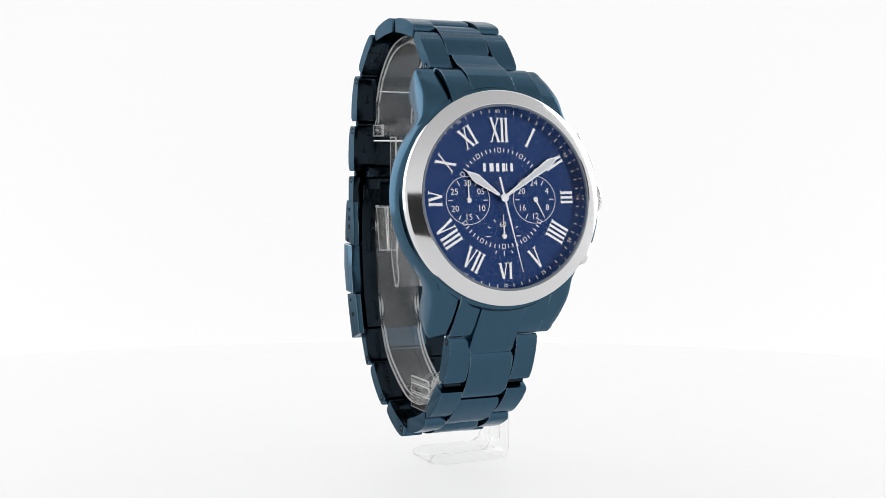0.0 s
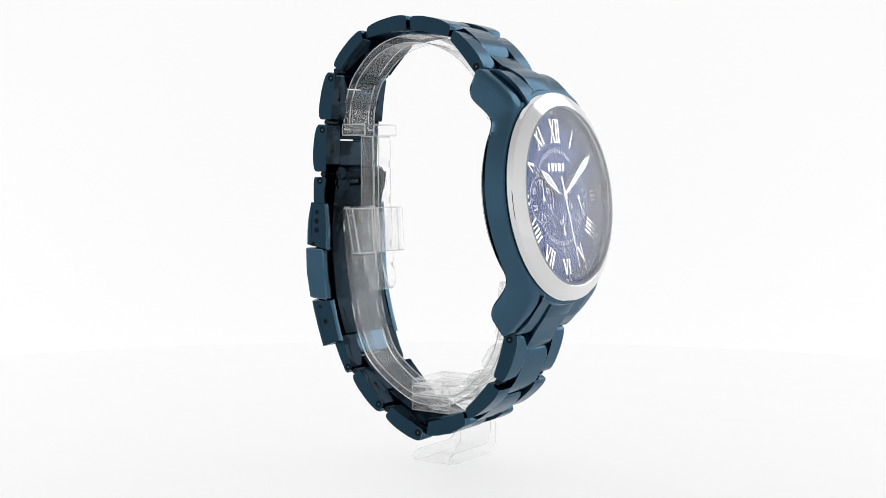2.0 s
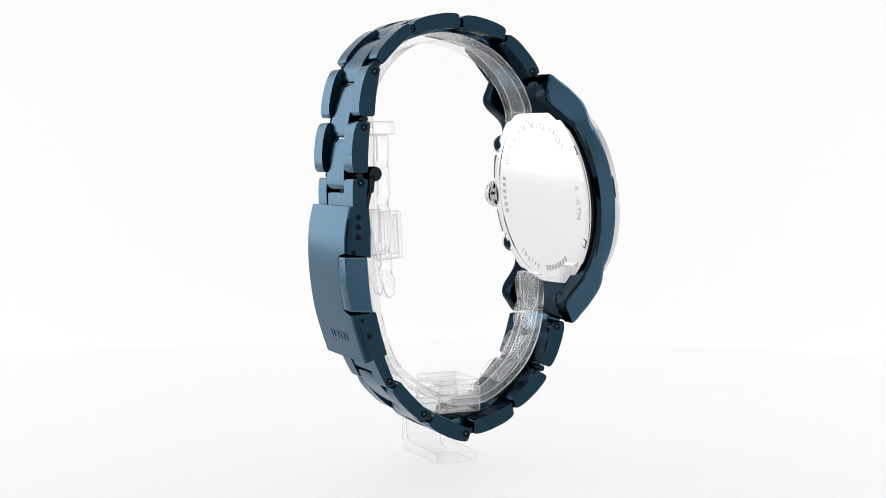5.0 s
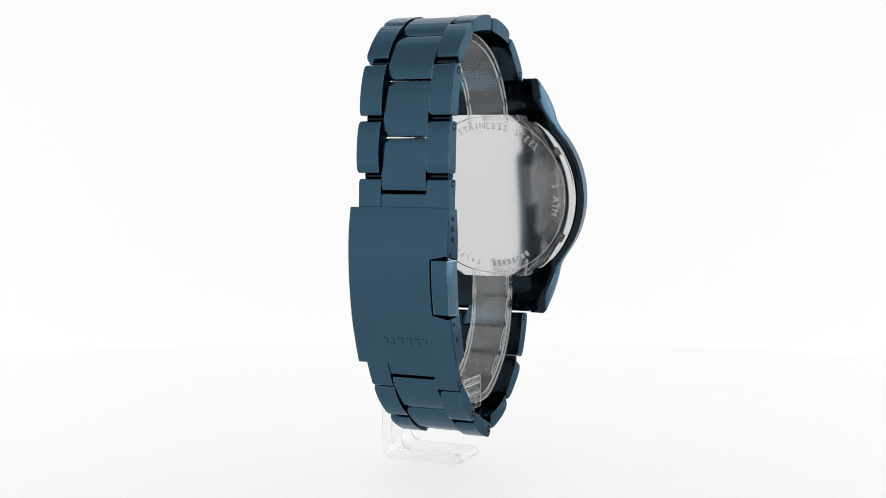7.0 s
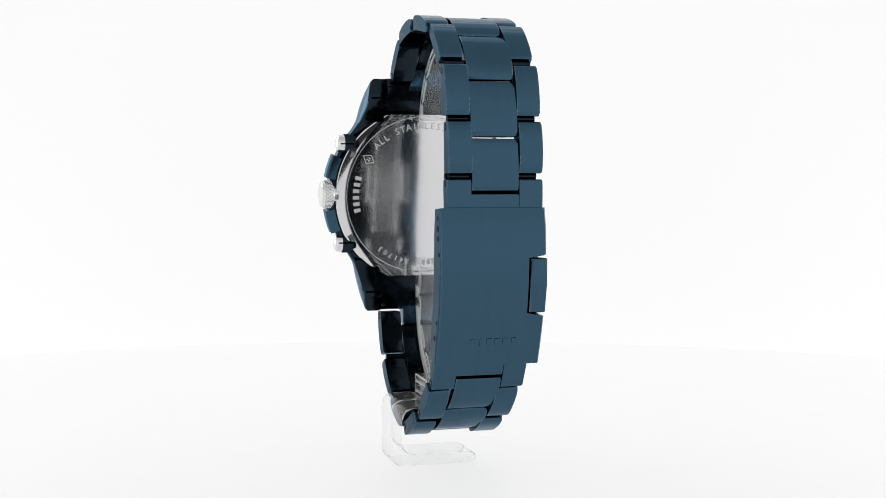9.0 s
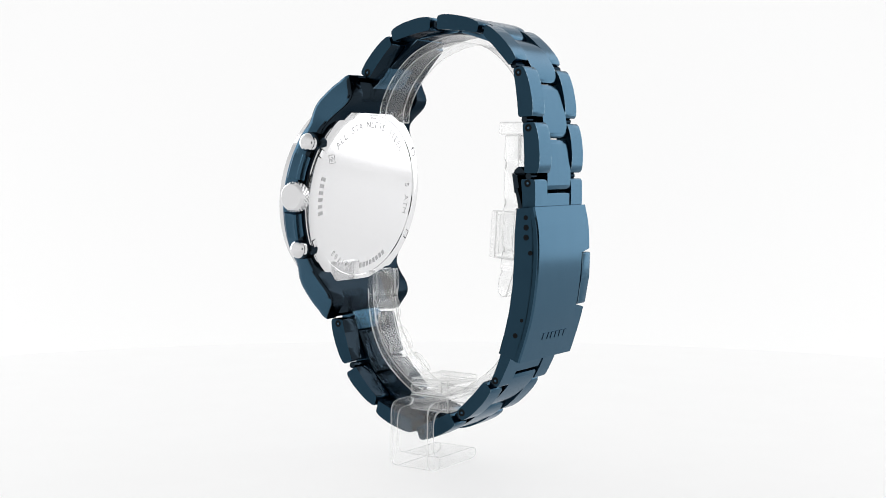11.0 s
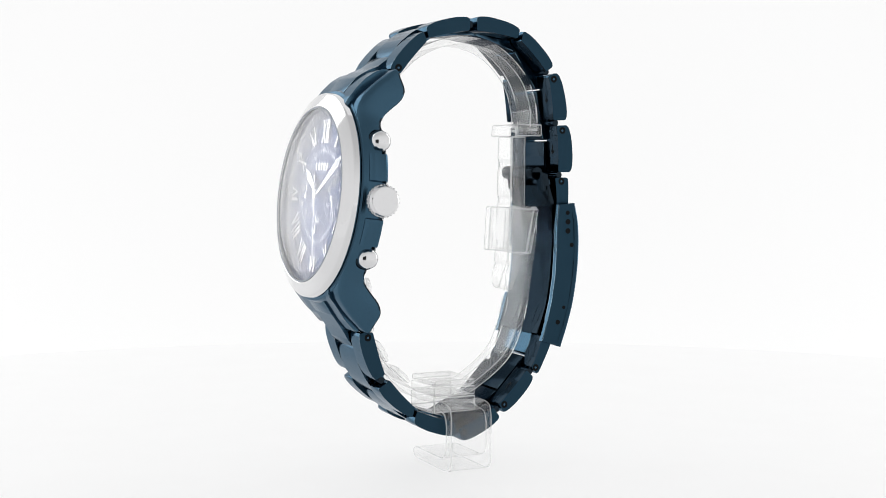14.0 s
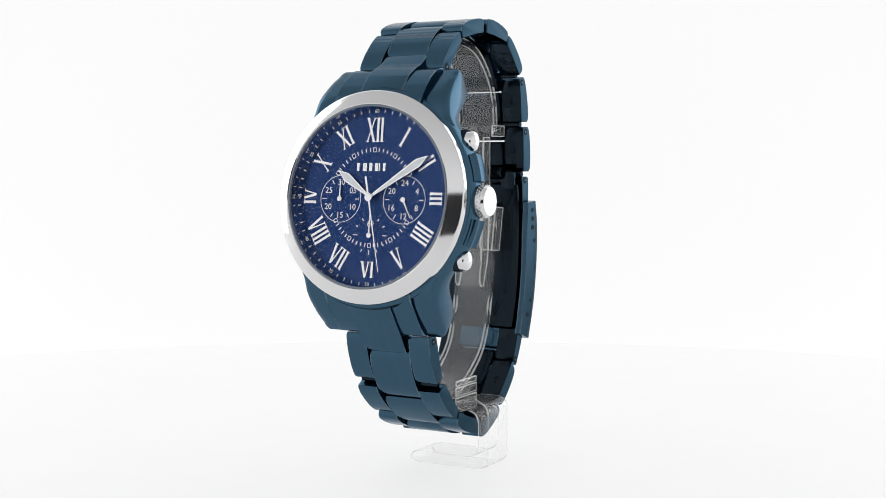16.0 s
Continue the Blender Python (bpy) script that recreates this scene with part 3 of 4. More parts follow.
def crown(watch):
    turn = Matrix.Rotation(radians(90), 4, "Y")
    bm = bmesh.new()
    prof = [(0.001, 21.6), (2.9, 21.6), (3.15, 21.9), (3.15, 23.8), (2.9, 24.3), (2.7, 24.42), (0.001, 24.42)]
    lathe(prof, 40, bm=bm)
    knob = part("crown", bm, STEEL, watch, "knurled polished steel crown", CASE @ Matrix.Translation((0, 0, -4.8)) @ turn, 18)
    tooth = bmesh.new()
    for k in range(26):
        a = 360 / 26 * k
        for h in (21.95, 22.45, 22.95, 23.45):
            m = Matrix.Rotation(radians(a + (6.9 if int(h * 2) % 2 else 0)), 4, "Z") @ Matrix.Translation((3.1, 0, h + 0.2))
            bmesh.ops.create_icosphere(tooth, subdivisions=1, radius=0.27, matrix=m)
    part("knurling", tooth, STEEL, knob, "", CASE @ Matrix.Translation((0, 0, -4.8)) @ turn, 60)
    stem = lathe([(0.001, 20.5), (2.0, 20.5), (2.0, 21.7), (0.001, 21.7)], 24, CASE @ Matrix.Translation((0, 0, -4.8)) @ turn)
    part("crown_stem", stem, STEEL, knob, smooth=35)
    for v in (11.8, -11.7):
        m = CASE @ Matrix.Translation((0, v, -4.4)) @ turn
        push = part("pusher", lathe([(0.001, 18.0), (1.8, 18.0), (2.05, 18.3), (2.05, 20.0), (1.95, 20.35), (1.65, 20.65), (1.2, 20.85), (0.6, 20.97), (0.001, 21.0)], 32, m), STEEL, watch, "polished steel chronograph pusher", smooth=35)
        part("pusher_stem", lathe([(0.001, 16.5), (1.3, 16.5), (1.3, 17.9), (0.001, 17.9)], 20, m), STEEL_SATIN, push, smooth=35)
        # dark ring in place of the shaded recess round the pusher
        part("pusher_recess_ring", lathe([(1.3, 16.0), (2.3, 16.0), (2.3, 18.9), (2.2, 19.1), (1.3, 19.1)], 28, m), BLUE_POLISHED, push, smooth=35)


def case_back(watch):
    ring = lathe([(0.001, -5.6), (21.0, -5.6), (21.1, -6.25), (20.95, -6.42), (20.7, -6.5), (19.2, -6.62), (18.6, -6.62), (18.45, -6.45), (0.001, -6.45)], 128, CASE)
    back = part("case_back", ring, STEEL, watch, "mirror-polished steel case back", smooth=20)
    for k in range(6):
        bm = bmesh.new()
        box(bm, -1.0, 1.0, 19.0, 20.55, -6.60, -6.1)
        # a black box draws the notch's shaded outline
        notch = part("opener_notch", bm, BLACK, back, "", at(0, 0, 0, 60 * k + 1))
        bm = bmesh.new()
        box(bm, -0.8, 0.8, 19.2, 20.35, -6.63, -6.15)
        part("notch_floor", bm, STEEL_SATIN, notch, "", at(0, 0, 0, 60 * k + 1))
    frame_bm = bmesh.new()
    q = [(0, 1.5), (1.15, 0), (0, -1.5), (-1.15, 0)]
    for a, b in zip(q, q[1:] + q[:1]):
        stroke(frame_bm, a, b, 0.16, 0.0, 0.02)
    lozenge = part("etched_lozenge", frame_bm, ETCH, back, "", at(*polar(15.9, 58), -6.47, 58))
    part("etched_number", letters("22", 1.1), ETCH, lozenge, "", at(*polar(15.9, 58), -6.47, 58) @ Matrix.Rotation(radians(180), 4, "Y"))
    # etched words, read from behind
    def ringed(text, start, step, r, size, inward):
        for k, ch in enumerate(text):
            if ch == " ":
                continue
            deg = start + step * k
            m = at(*polar(r, deg), -6.46, deg + (0 if inward else 180)) @ Matrix.Rotation(radians(180), 4, "Y")
            part("etched_letter", letters(ch, size), ETCH, back, "", m)
    ringed("ALL STAINLESS STEEL", 45, -5.1, 16.3, 2.2, True)
    ringed("5 ATM", -82, -5.4, 16.3, 2.2, True)
    ringed("741703", 168, -5.2, 16.3, 1.8, True)
    for k in range(6):
        bm = bmesh.new()
        box(bm, -0.42, 0.42, -0.75, 0.75, 0, 0.02)
        deg = 76 + 5.4 * k
        part("etched_mark", bm, ETCH, back, "", at(*polar(16.3, deg), -6.47, deg))
    for k in range(8):
        bm = bmesh.new()
        box(bm, -0.4, 0.4, -0.6, 0.6, 0, 0.02)
        deg = 176 + 4.4 * k + 6
        part("etched_mark", bm, ETCH, back, "", at(*polar(16.3, deg), -6.47, deg))


def wristwatch():
    watch = new("wristwatch")
    tagged(watch, "blue steel chronograph wristwatch closed round a clear collar", "watch")
    case(watch)
    bezel(watch)
    dial(watch)
    dial_hands(watch)
    crown(watch)
    case_back(watch)
    bracelet_half(watch, UPPER, {0, 4, 5, 6}, 10.0, lambda i: 0.12)
    bracelet_half(watch, LOWER, {0, 3, 4, 5}, 9.9, lambda i: 0.12)
    clasp(watch)
    return watch


# ---------------------------------------------------------------- stand
def strip(points, thick, x0, x1, r=0.48):
    """A clear strip along (y, z) points, with its thickness towards the loop's middle."""
    pts = [Vector(p) for p in points]
    inner = []
    for i, p in enumerate(pts):
        d = (pts[min(i + 1, len(pts) - 1)] - pts[max(i - 1, 0)]).normalized()
        nrm = Vector((-d.y, d.x))
        if nrm.dot(Vector(HUB) - p) < 0:
            nrm = -nrm
        inner.append(tuple(p + nrm * thick))
    return bevelled_prism([tuple(p) for p in pts] + inner[::-1], x0, x1, r, YZX)


def display_stand():
    stand = new("display_stand")
    tagged(stand, "clear acrylic watch stand with a bent foot and an open collar", "display stand")
    x0, x1 = -7.9, 1.5
    up = spline([(-17.2, 74.9), (-16.6, 79.0), (-13.4, 84.8), (-7.0, 90.4), (2.8, 93.4), (12.2, 91.6), (19.2, 85.4), (21.9, 78.5), (22.2, 73.0)])
    part("upper_collar", strip(up, 1.6, x0, x1), ACRYLIC, stand, smooth=40)
    bm = bevelled_prism(rounded([(22.3, 74.5), (15.9, 74.5), (15.7, 71.8), (22.3, 71.8)], 0.4), x0 - 0.6, 3.4, 0.25, YZX)
    part("collar_flange", bm, ACRYLIC, stand, smooth=40)
    rod = [(19.4, 71.8), (15.9, 71.8), (15.7, 66.6), (16.3, 66.0), (16.3, 65.0), (15.7, 64.4), (15.6, 58.6), (16.2, 58.0), (16.2, 57.0), (15.5, 56.4), (15.2, 48.6), (15.9, 48.0), (15.9, 47.0), (15.1, 46.4), (14.9, 43.4), (15.6, 42.8), (14.6, 41.6), (14.4, 38.4), (15.2, 37.2), (16.4, 37.4), (18.2, 43.0), (19.2, 50.0)]
    part("notched_tongue", bevelled_prism(rounded(rod, 0.25, 2), -5.4, 1.2, 0.3, YZX), ACRYLIC, stand, smooth=40)
    clip = [(21.6, 55.6), (14.2, 55.9), (13.6, 45.9), (19.6, 45.4)]
    for a, b in ((-8.0, -5.6), (1.4, 3.6)):
        part("clip_cheek", bevelled_prism(rounded(clip, 0.4), a, b, 0.25, YZX), ACRYLIC, stand, smooth=40)
    low = spline(inner, 8)
    rows = [(o, n, XC - (7.6 if 17 <= k <= 31 else 11.0)) for k, (o, n) in enumerate(zip(line, low))]
    top = bmesh.new()
    ring = []
    for o, n, x in rows:
        q = lerp(o, n, 0.26)
        e = lerp(o, n, 0.07)
        ring.append([top.verts.new((a, p[0], p[1])) for a, p in ((x, q), (x, e), (x + 0.3, o), (XC + 10.7, o), (XC + 11.0, e), (XC + 11.0, q))])
    for p, q in zip(ring, ring[1:]):
        for i in range(6):
            j = (i + 1) % 6
            top.faces.new((p[i], p[j], q[j], q[i]))
    top.faces.new(ring[0])
    top.faces.new(ring[-1])
    cover = part("clasp_cover", top, BLUE, watch, "plain satin blue clasp cover", smooth=40, flank=True)
    # flanges at both sides, the one at nine o'clock notched for the release button
    flange = [lerp(o, n, 0.2) for o, n in zip(outer, inner)]
    for s, spans in ((1, [(0, 6)]), (-1, [(0, 2), (4, 6)])):
        for k0, k1 in spans:
            a, b = sorted((XC + s * 9.6, XC + s * 11.0))
            part("clasp_flange", bevelled_prism(flange[k0:k1 + 1] + inner[k0:k1 + 1][::-1], a, b, 0.25, YZX), BLUE, cover, smooth=40, flank=True)
    button = [lerp(o, n, -0.02) for o, n in zip(outer, inner)][2:5] + [lerp(o, n, 0.85) for o, n in zip(outer, inner)][2:5][::-1]
    button[0], button[2] = lerp(button[0], button[1], 0.12), lerp(button[2], button[1], 0.12)
    part("release_button", bevelled_prism(rounded(button, 0.5), XC - 11.2, XC - 7.68, 0.3, YZX), BLUE, cover, smooth=40)
    for s in (-1, 1):
        for y, z, r in ((25.81, 54.86, 0.5), (25.91, 52.83, 0.62), (25.91, 50.80, 0.62), (26.92, 47.65, 0.5), (24.99, 33.73, 0.4), (23.47, 30.48, 0.55)):
            m = Matrix.Translation((XC + s * 11.01, y, z)) @ Matrix.Rotation(radians(90 * s), 4, "Y")
            # no hole is cut: a black disc stands in for its shade
            part("adjusting_hole", lathe([(0.001, 0.02), (r * 0.85, 0.02), (r, 0.05), (r, -0.3)], 14, m), BLACK, cover)
    # embossed maker's mark as plain bars
    for k, w in enumerate((1.0, 1.25, 1.1, 1.1, 0.45, 1.0)):
        x = XC - 6.0 + k * 1.75 + 1.0
        bm = bmesh.new()
        box(bm, x - w / 2, x + w / 2, -0.75, 0.75, -0.05, 0.11)
        p, q = Vector(line[41]), Vector(line[39])
        t = (q - p).normalized()
        m = Matrix(((1, 0, 0, 0), (0, t.x, t.y, (p.x + q.x) / 2), (0, t.y, -t.x, (p.y + q.y) / 2), (0, 0, 0, 1)))
        part("embossed_mark", bm, BLUE, cover, "", m)
    # folding blades inside
    blade = arc((22.6, 60.75), (20.2, 27.4), 2.4, HUB, 10)
    thick = arc((21.7, 60.75), (19.3, 27.9), 2.4, HUB, 10)
    part("folding_blade", bevelled_prism(blade + thick[::-1], XC - 8.8, XC + 8.8, 0.2, YZX), BLUE_POLISHED, watch, smooth=40)
    m = Matrix.Translation((XC, 21.0, 63.6)) @ Matrix.Rotation(radians(90), 4, "Y")
    part("blade_hinge", lathe(disc_caps([(1.34, -8.4), (1.54, -8.1), (1.54, 5.4), (1.34, 5.7)]), 24, m), BLUE_POLISHED, watch, smooth=40)
    arm = [(20.83, 63.80), (22.15, 63.39), (22.76, 59.73), (21.44, 59.73)]
    for s in (-1, 1):
        a, b = sorted((XC + s * 5.0, XC + s * 8.4))
        part("blade_arm", bevelled_prism(arm, a, b, 0.15, YZX), BLUE_POLISHED, watch, smooth=40)
    block = [(23.2, 58.2), (24.4, 58.2), (25.0, 42.0), (21.6, 26.6), (20.4, 27.4), (23.8, 42.0)]
    part("inner_blade", bevelled_prism(block, XC - 7.5, XC + 7.5, 0.15, YZX), BLUE_POLISHED, watch, smooth=40)


def along(curve, x):
    """Reads a curve given by (x, y) points at x."""
    for (a, p), (b, q) in zip(curve, curve[1:]):
        if x <= b:
            return p + (q - p) * max(x - a, 0) / (b - a)
    return curve[-1][1]


# ---------------------------------------------------------------- case
def case(watch):
    ring = lathe([(17.6, -5.7), (20.9, -5.7), (22.0, -5.4), (22.55, -4.6), (22.5, -1.8), (22.15, -0.85), (21.4, -0.55), (19.0, -0.55)], 128, CASE)
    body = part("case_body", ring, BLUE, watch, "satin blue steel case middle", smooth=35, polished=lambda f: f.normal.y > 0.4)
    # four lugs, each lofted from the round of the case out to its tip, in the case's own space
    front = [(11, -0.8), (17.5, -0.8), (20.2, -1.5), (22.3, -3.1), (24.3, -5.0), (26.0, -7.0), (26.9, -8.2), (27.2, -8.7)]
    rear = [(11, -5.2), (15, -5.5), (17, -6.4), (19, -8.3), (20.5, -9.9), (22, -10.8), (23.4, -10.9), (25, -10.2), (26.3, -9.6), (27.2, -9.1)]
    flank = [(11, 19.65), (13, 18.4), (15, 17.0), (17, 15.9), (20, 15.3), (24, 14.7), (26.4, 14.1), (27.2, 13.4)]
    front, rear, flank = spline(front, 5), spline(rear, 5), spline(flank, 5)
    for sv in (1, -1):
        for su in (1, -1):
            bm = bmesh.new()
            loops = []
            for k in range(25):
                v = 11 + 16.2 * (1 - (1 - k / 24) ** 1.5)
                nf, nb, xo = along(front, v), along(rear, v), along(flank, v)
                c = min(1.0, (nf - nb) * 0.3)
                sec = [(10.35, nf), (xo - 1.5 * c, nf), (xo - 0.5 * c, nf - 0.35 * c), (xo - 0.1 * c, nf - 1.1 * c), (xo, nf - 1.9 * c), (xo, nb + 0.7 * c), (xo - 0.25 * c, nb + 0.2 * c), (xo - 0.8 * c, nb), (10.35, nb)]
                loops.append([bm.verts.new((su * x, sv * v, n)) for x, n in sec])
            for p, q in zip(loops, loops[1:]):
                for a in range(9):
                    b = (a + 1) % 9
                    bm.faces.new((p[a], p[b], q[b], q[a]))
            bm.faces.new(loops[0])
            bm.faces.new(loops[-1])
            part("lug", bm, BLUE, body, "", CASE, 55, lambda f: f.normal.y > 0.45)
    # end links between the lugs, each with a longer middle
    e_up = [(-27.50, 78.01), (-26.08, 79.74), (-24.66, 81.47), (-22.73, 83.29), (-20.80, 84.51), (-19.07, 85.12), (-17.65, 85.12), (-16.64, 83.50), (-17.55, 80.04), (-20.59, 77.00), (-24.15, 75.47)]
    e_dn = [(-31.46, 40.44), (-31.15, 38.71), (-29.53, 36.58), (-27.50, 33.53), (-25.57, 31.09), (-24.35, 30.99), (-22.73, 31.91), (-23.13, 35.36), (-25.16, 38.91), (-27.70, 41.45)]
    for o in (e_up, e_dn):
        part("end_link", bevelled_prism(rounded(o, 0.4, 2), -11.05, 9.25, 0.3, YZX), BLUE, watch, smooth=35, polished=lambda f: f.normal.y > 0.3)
    c_up = [(-25.87, 80.25), (-22.73, 83.70), (-20.29, 85.12), (-17.75, 86.14), (-15.01, 88.37), (-12.98, 86.75), (-15.42, 83.50), (-20.09, 80.04)]
    c_dn = [(-31.15, 38.10), (-28.21, 33.94), (-26.08, 30.89), (-24.86, 28.86), (-23.74, 27.03), (-21.31, 27.84), (-22.42, 31.30), (-26.69, 38.41)]
    for o in (c_up, c_dn):
        part("end_link_middle", bevelled_prism(rounded(o, 0.4, 2), -5.85, 4.05, 0.25, YZX), BLUE, watch, smooth=35)
    # crown guards
    for a0, a1 in ((9.5, 23.2), (-23.2, -9.5)):
        guard = lathe([(20.5, -5.6), (22.9, -5.6), (23.4, -5.4), (23.6, -5.0), (23.3, -4.0), (23.6, -2.6), (23.4, -2.2), (22.8, -1.8), (20.5, -1.7)], 10, CASE, a0, a1)
        part("crown_guard", guard, BLUE, body, smooth=35)
    seat = lathe(disc_caps([(21.35, -6.0), (21.35, -5.5)]), 96, CASE)
    part("case_back_seat", seat, BLUE_POLISHED, watch, smooth=35)


def bezel(watch):
    prof = [(18.3, -1.2), (21.0, -0.55), (21.45, -0.45), (21.62, -0.15), (21.5, 0.75), (21.36, 0.95), (21.15, 1.08), (18.95, 2.2), (18.65, 2.32), (18.45, 2.2), (18.32, 1.8), (18.3, -1.2)]
    part("bezel", lathe(prof, 160, CASE), STEEL, watch, "wide polished silver steel bezel", smooth=25)
    dome = [(18.25, 1.3), (18.25, 2.15), (18.0, 2.35)] + [(18.0 * (1 - k / 10), 2.35 + 0.6 * (1 - (1 - k / 10) ** 2)) for k in range(1, 10)] + [(0.01, 2.95)]
    under = [(0.01, 1.3)]
    part("crystal_gasket", lathe([(18.1, 1.7), (18.45, 1.7), (18.45, 2.3), (18.1, 2.3), (18.1, 1.7)], 96, CASE), GASKET, watch, "thin grey gasket round the crystal", smooth=30)
    glass = part("crystal", lathe(under + dome, 96, CASE), GLASS, watch, "clear domed mineral crystal", smooth=50)
    glass.visible_shadow = False


def stroke(bm, p, q, w, h0, h1):
    """A flat bar from p to q, w wide."""
    p, q = Vector(p), Vector(q)
    s = Vector((-(q - p).y, (q - p).x)).normalized() * w / 2
    prism(bm, [tuple(p - s), tuple(q - s), tuple(q + s), tuple(p + s)], h0, h1)


def roman(text, height):
    """Applied numeral with its foot at 0, made of thick and thin strokes and serifs."""
    bm = bmesh.new()
    wide = {"I": 0.95, "V": 2.2, "X": 2.3}
    x = -sum(wide[c] for c in text) / 2
    thick, thin, h = 0.5, 0.24, 0.3
    for c in text:
        w = wide[c]
        l, r, mid = x + 0.2, x + w - 0.2, x + w / 2
        if c == "I":
            stroke(bm, (mid, 0), (mid, height), thick, 0, h)
            stroke(bm, (mid - 0.42, 0.06), (mid + 0.42, 0.06), 0.12, 0, h * 0.97)
            stroke(bm, (mid - 0.42, height - 0.06), (mid + 0.42, height - 0.06), 0.12, 0, h * 0.97)
        elif c == "V":
            stroke(bm, (l + 0.15, height), (mid, 0), thick, 0, h)
            stroke(bm, (r - 0.15, height), (mid + 0.05, 0), thin, 0, h * 0.97)
            for q in (l + 0.15, r - 0.15):
                stroke(bm, (q - 0.42, height - 0.06), (q + 0.42, height - 0.06), 0.12, 0, h * 0.94)
        else:
            stroke(bm, (l + 0.15, height), (r - 0.15, 0), thick, 0, h)
            stroke(bm, (r - 0.15, height), (l + 0.15, 0), thin, 0, h * 0.97)
            for q in (l + 0.15, r - 0.15):
                for y in (0.06, height - 0.06):
                    stroke(bm, (q - 0.4, y), (q + 0.4, y), 0.12, 0, h * 0.94)
        x += w
    return bm


def letters(text, size, depth=0.02):
    """A word in the built-in font as a bmesh, centred, size in millimetres."""
    cu = bpy.data.curves.new("lettering", "FONT")
    cu.body, cu.size, cu.extrude, cu.align_x, cu.align_y, cu.resolution_u = text, size, depth, "CENTER", "CENTER", 2
    ob = new("lettering", cu)
    me = bpy.data.meshes.new_from_object(ob.evaluated_get(bpy.context.evaluated_depsgraph_get()))
    bm = bmesh.new()
    bm.from_mesh(me)
    bpy.data.objects.remove(ob)
    bpy.data.curves.remove(cu)
    bpy.data.meshes.remove(me)
    return bm


def polar(r, deg):
    """A point at radius r and clock angle deg (0 at twelve, clockwise)."""
    a = radians(deg)
    return (r * math.sin(a), r * math.cos(a))


def at(u, v, n, turn=0.0):
    """A pose on the dial, turned clockwise by so many degrees."""
    return CASE @ Matrix.Translation((u, v, n)) @ Matrix.Rotation(radians(-turn), 4, "Z")


# the dial lies a little below the rim of the case
DIAL = CASE @ Matrix.Translation((0, 0, -0.55))


def on_dial(u, v, n, turn=0.0):
    return at(u, v, n - 0.55, turn)


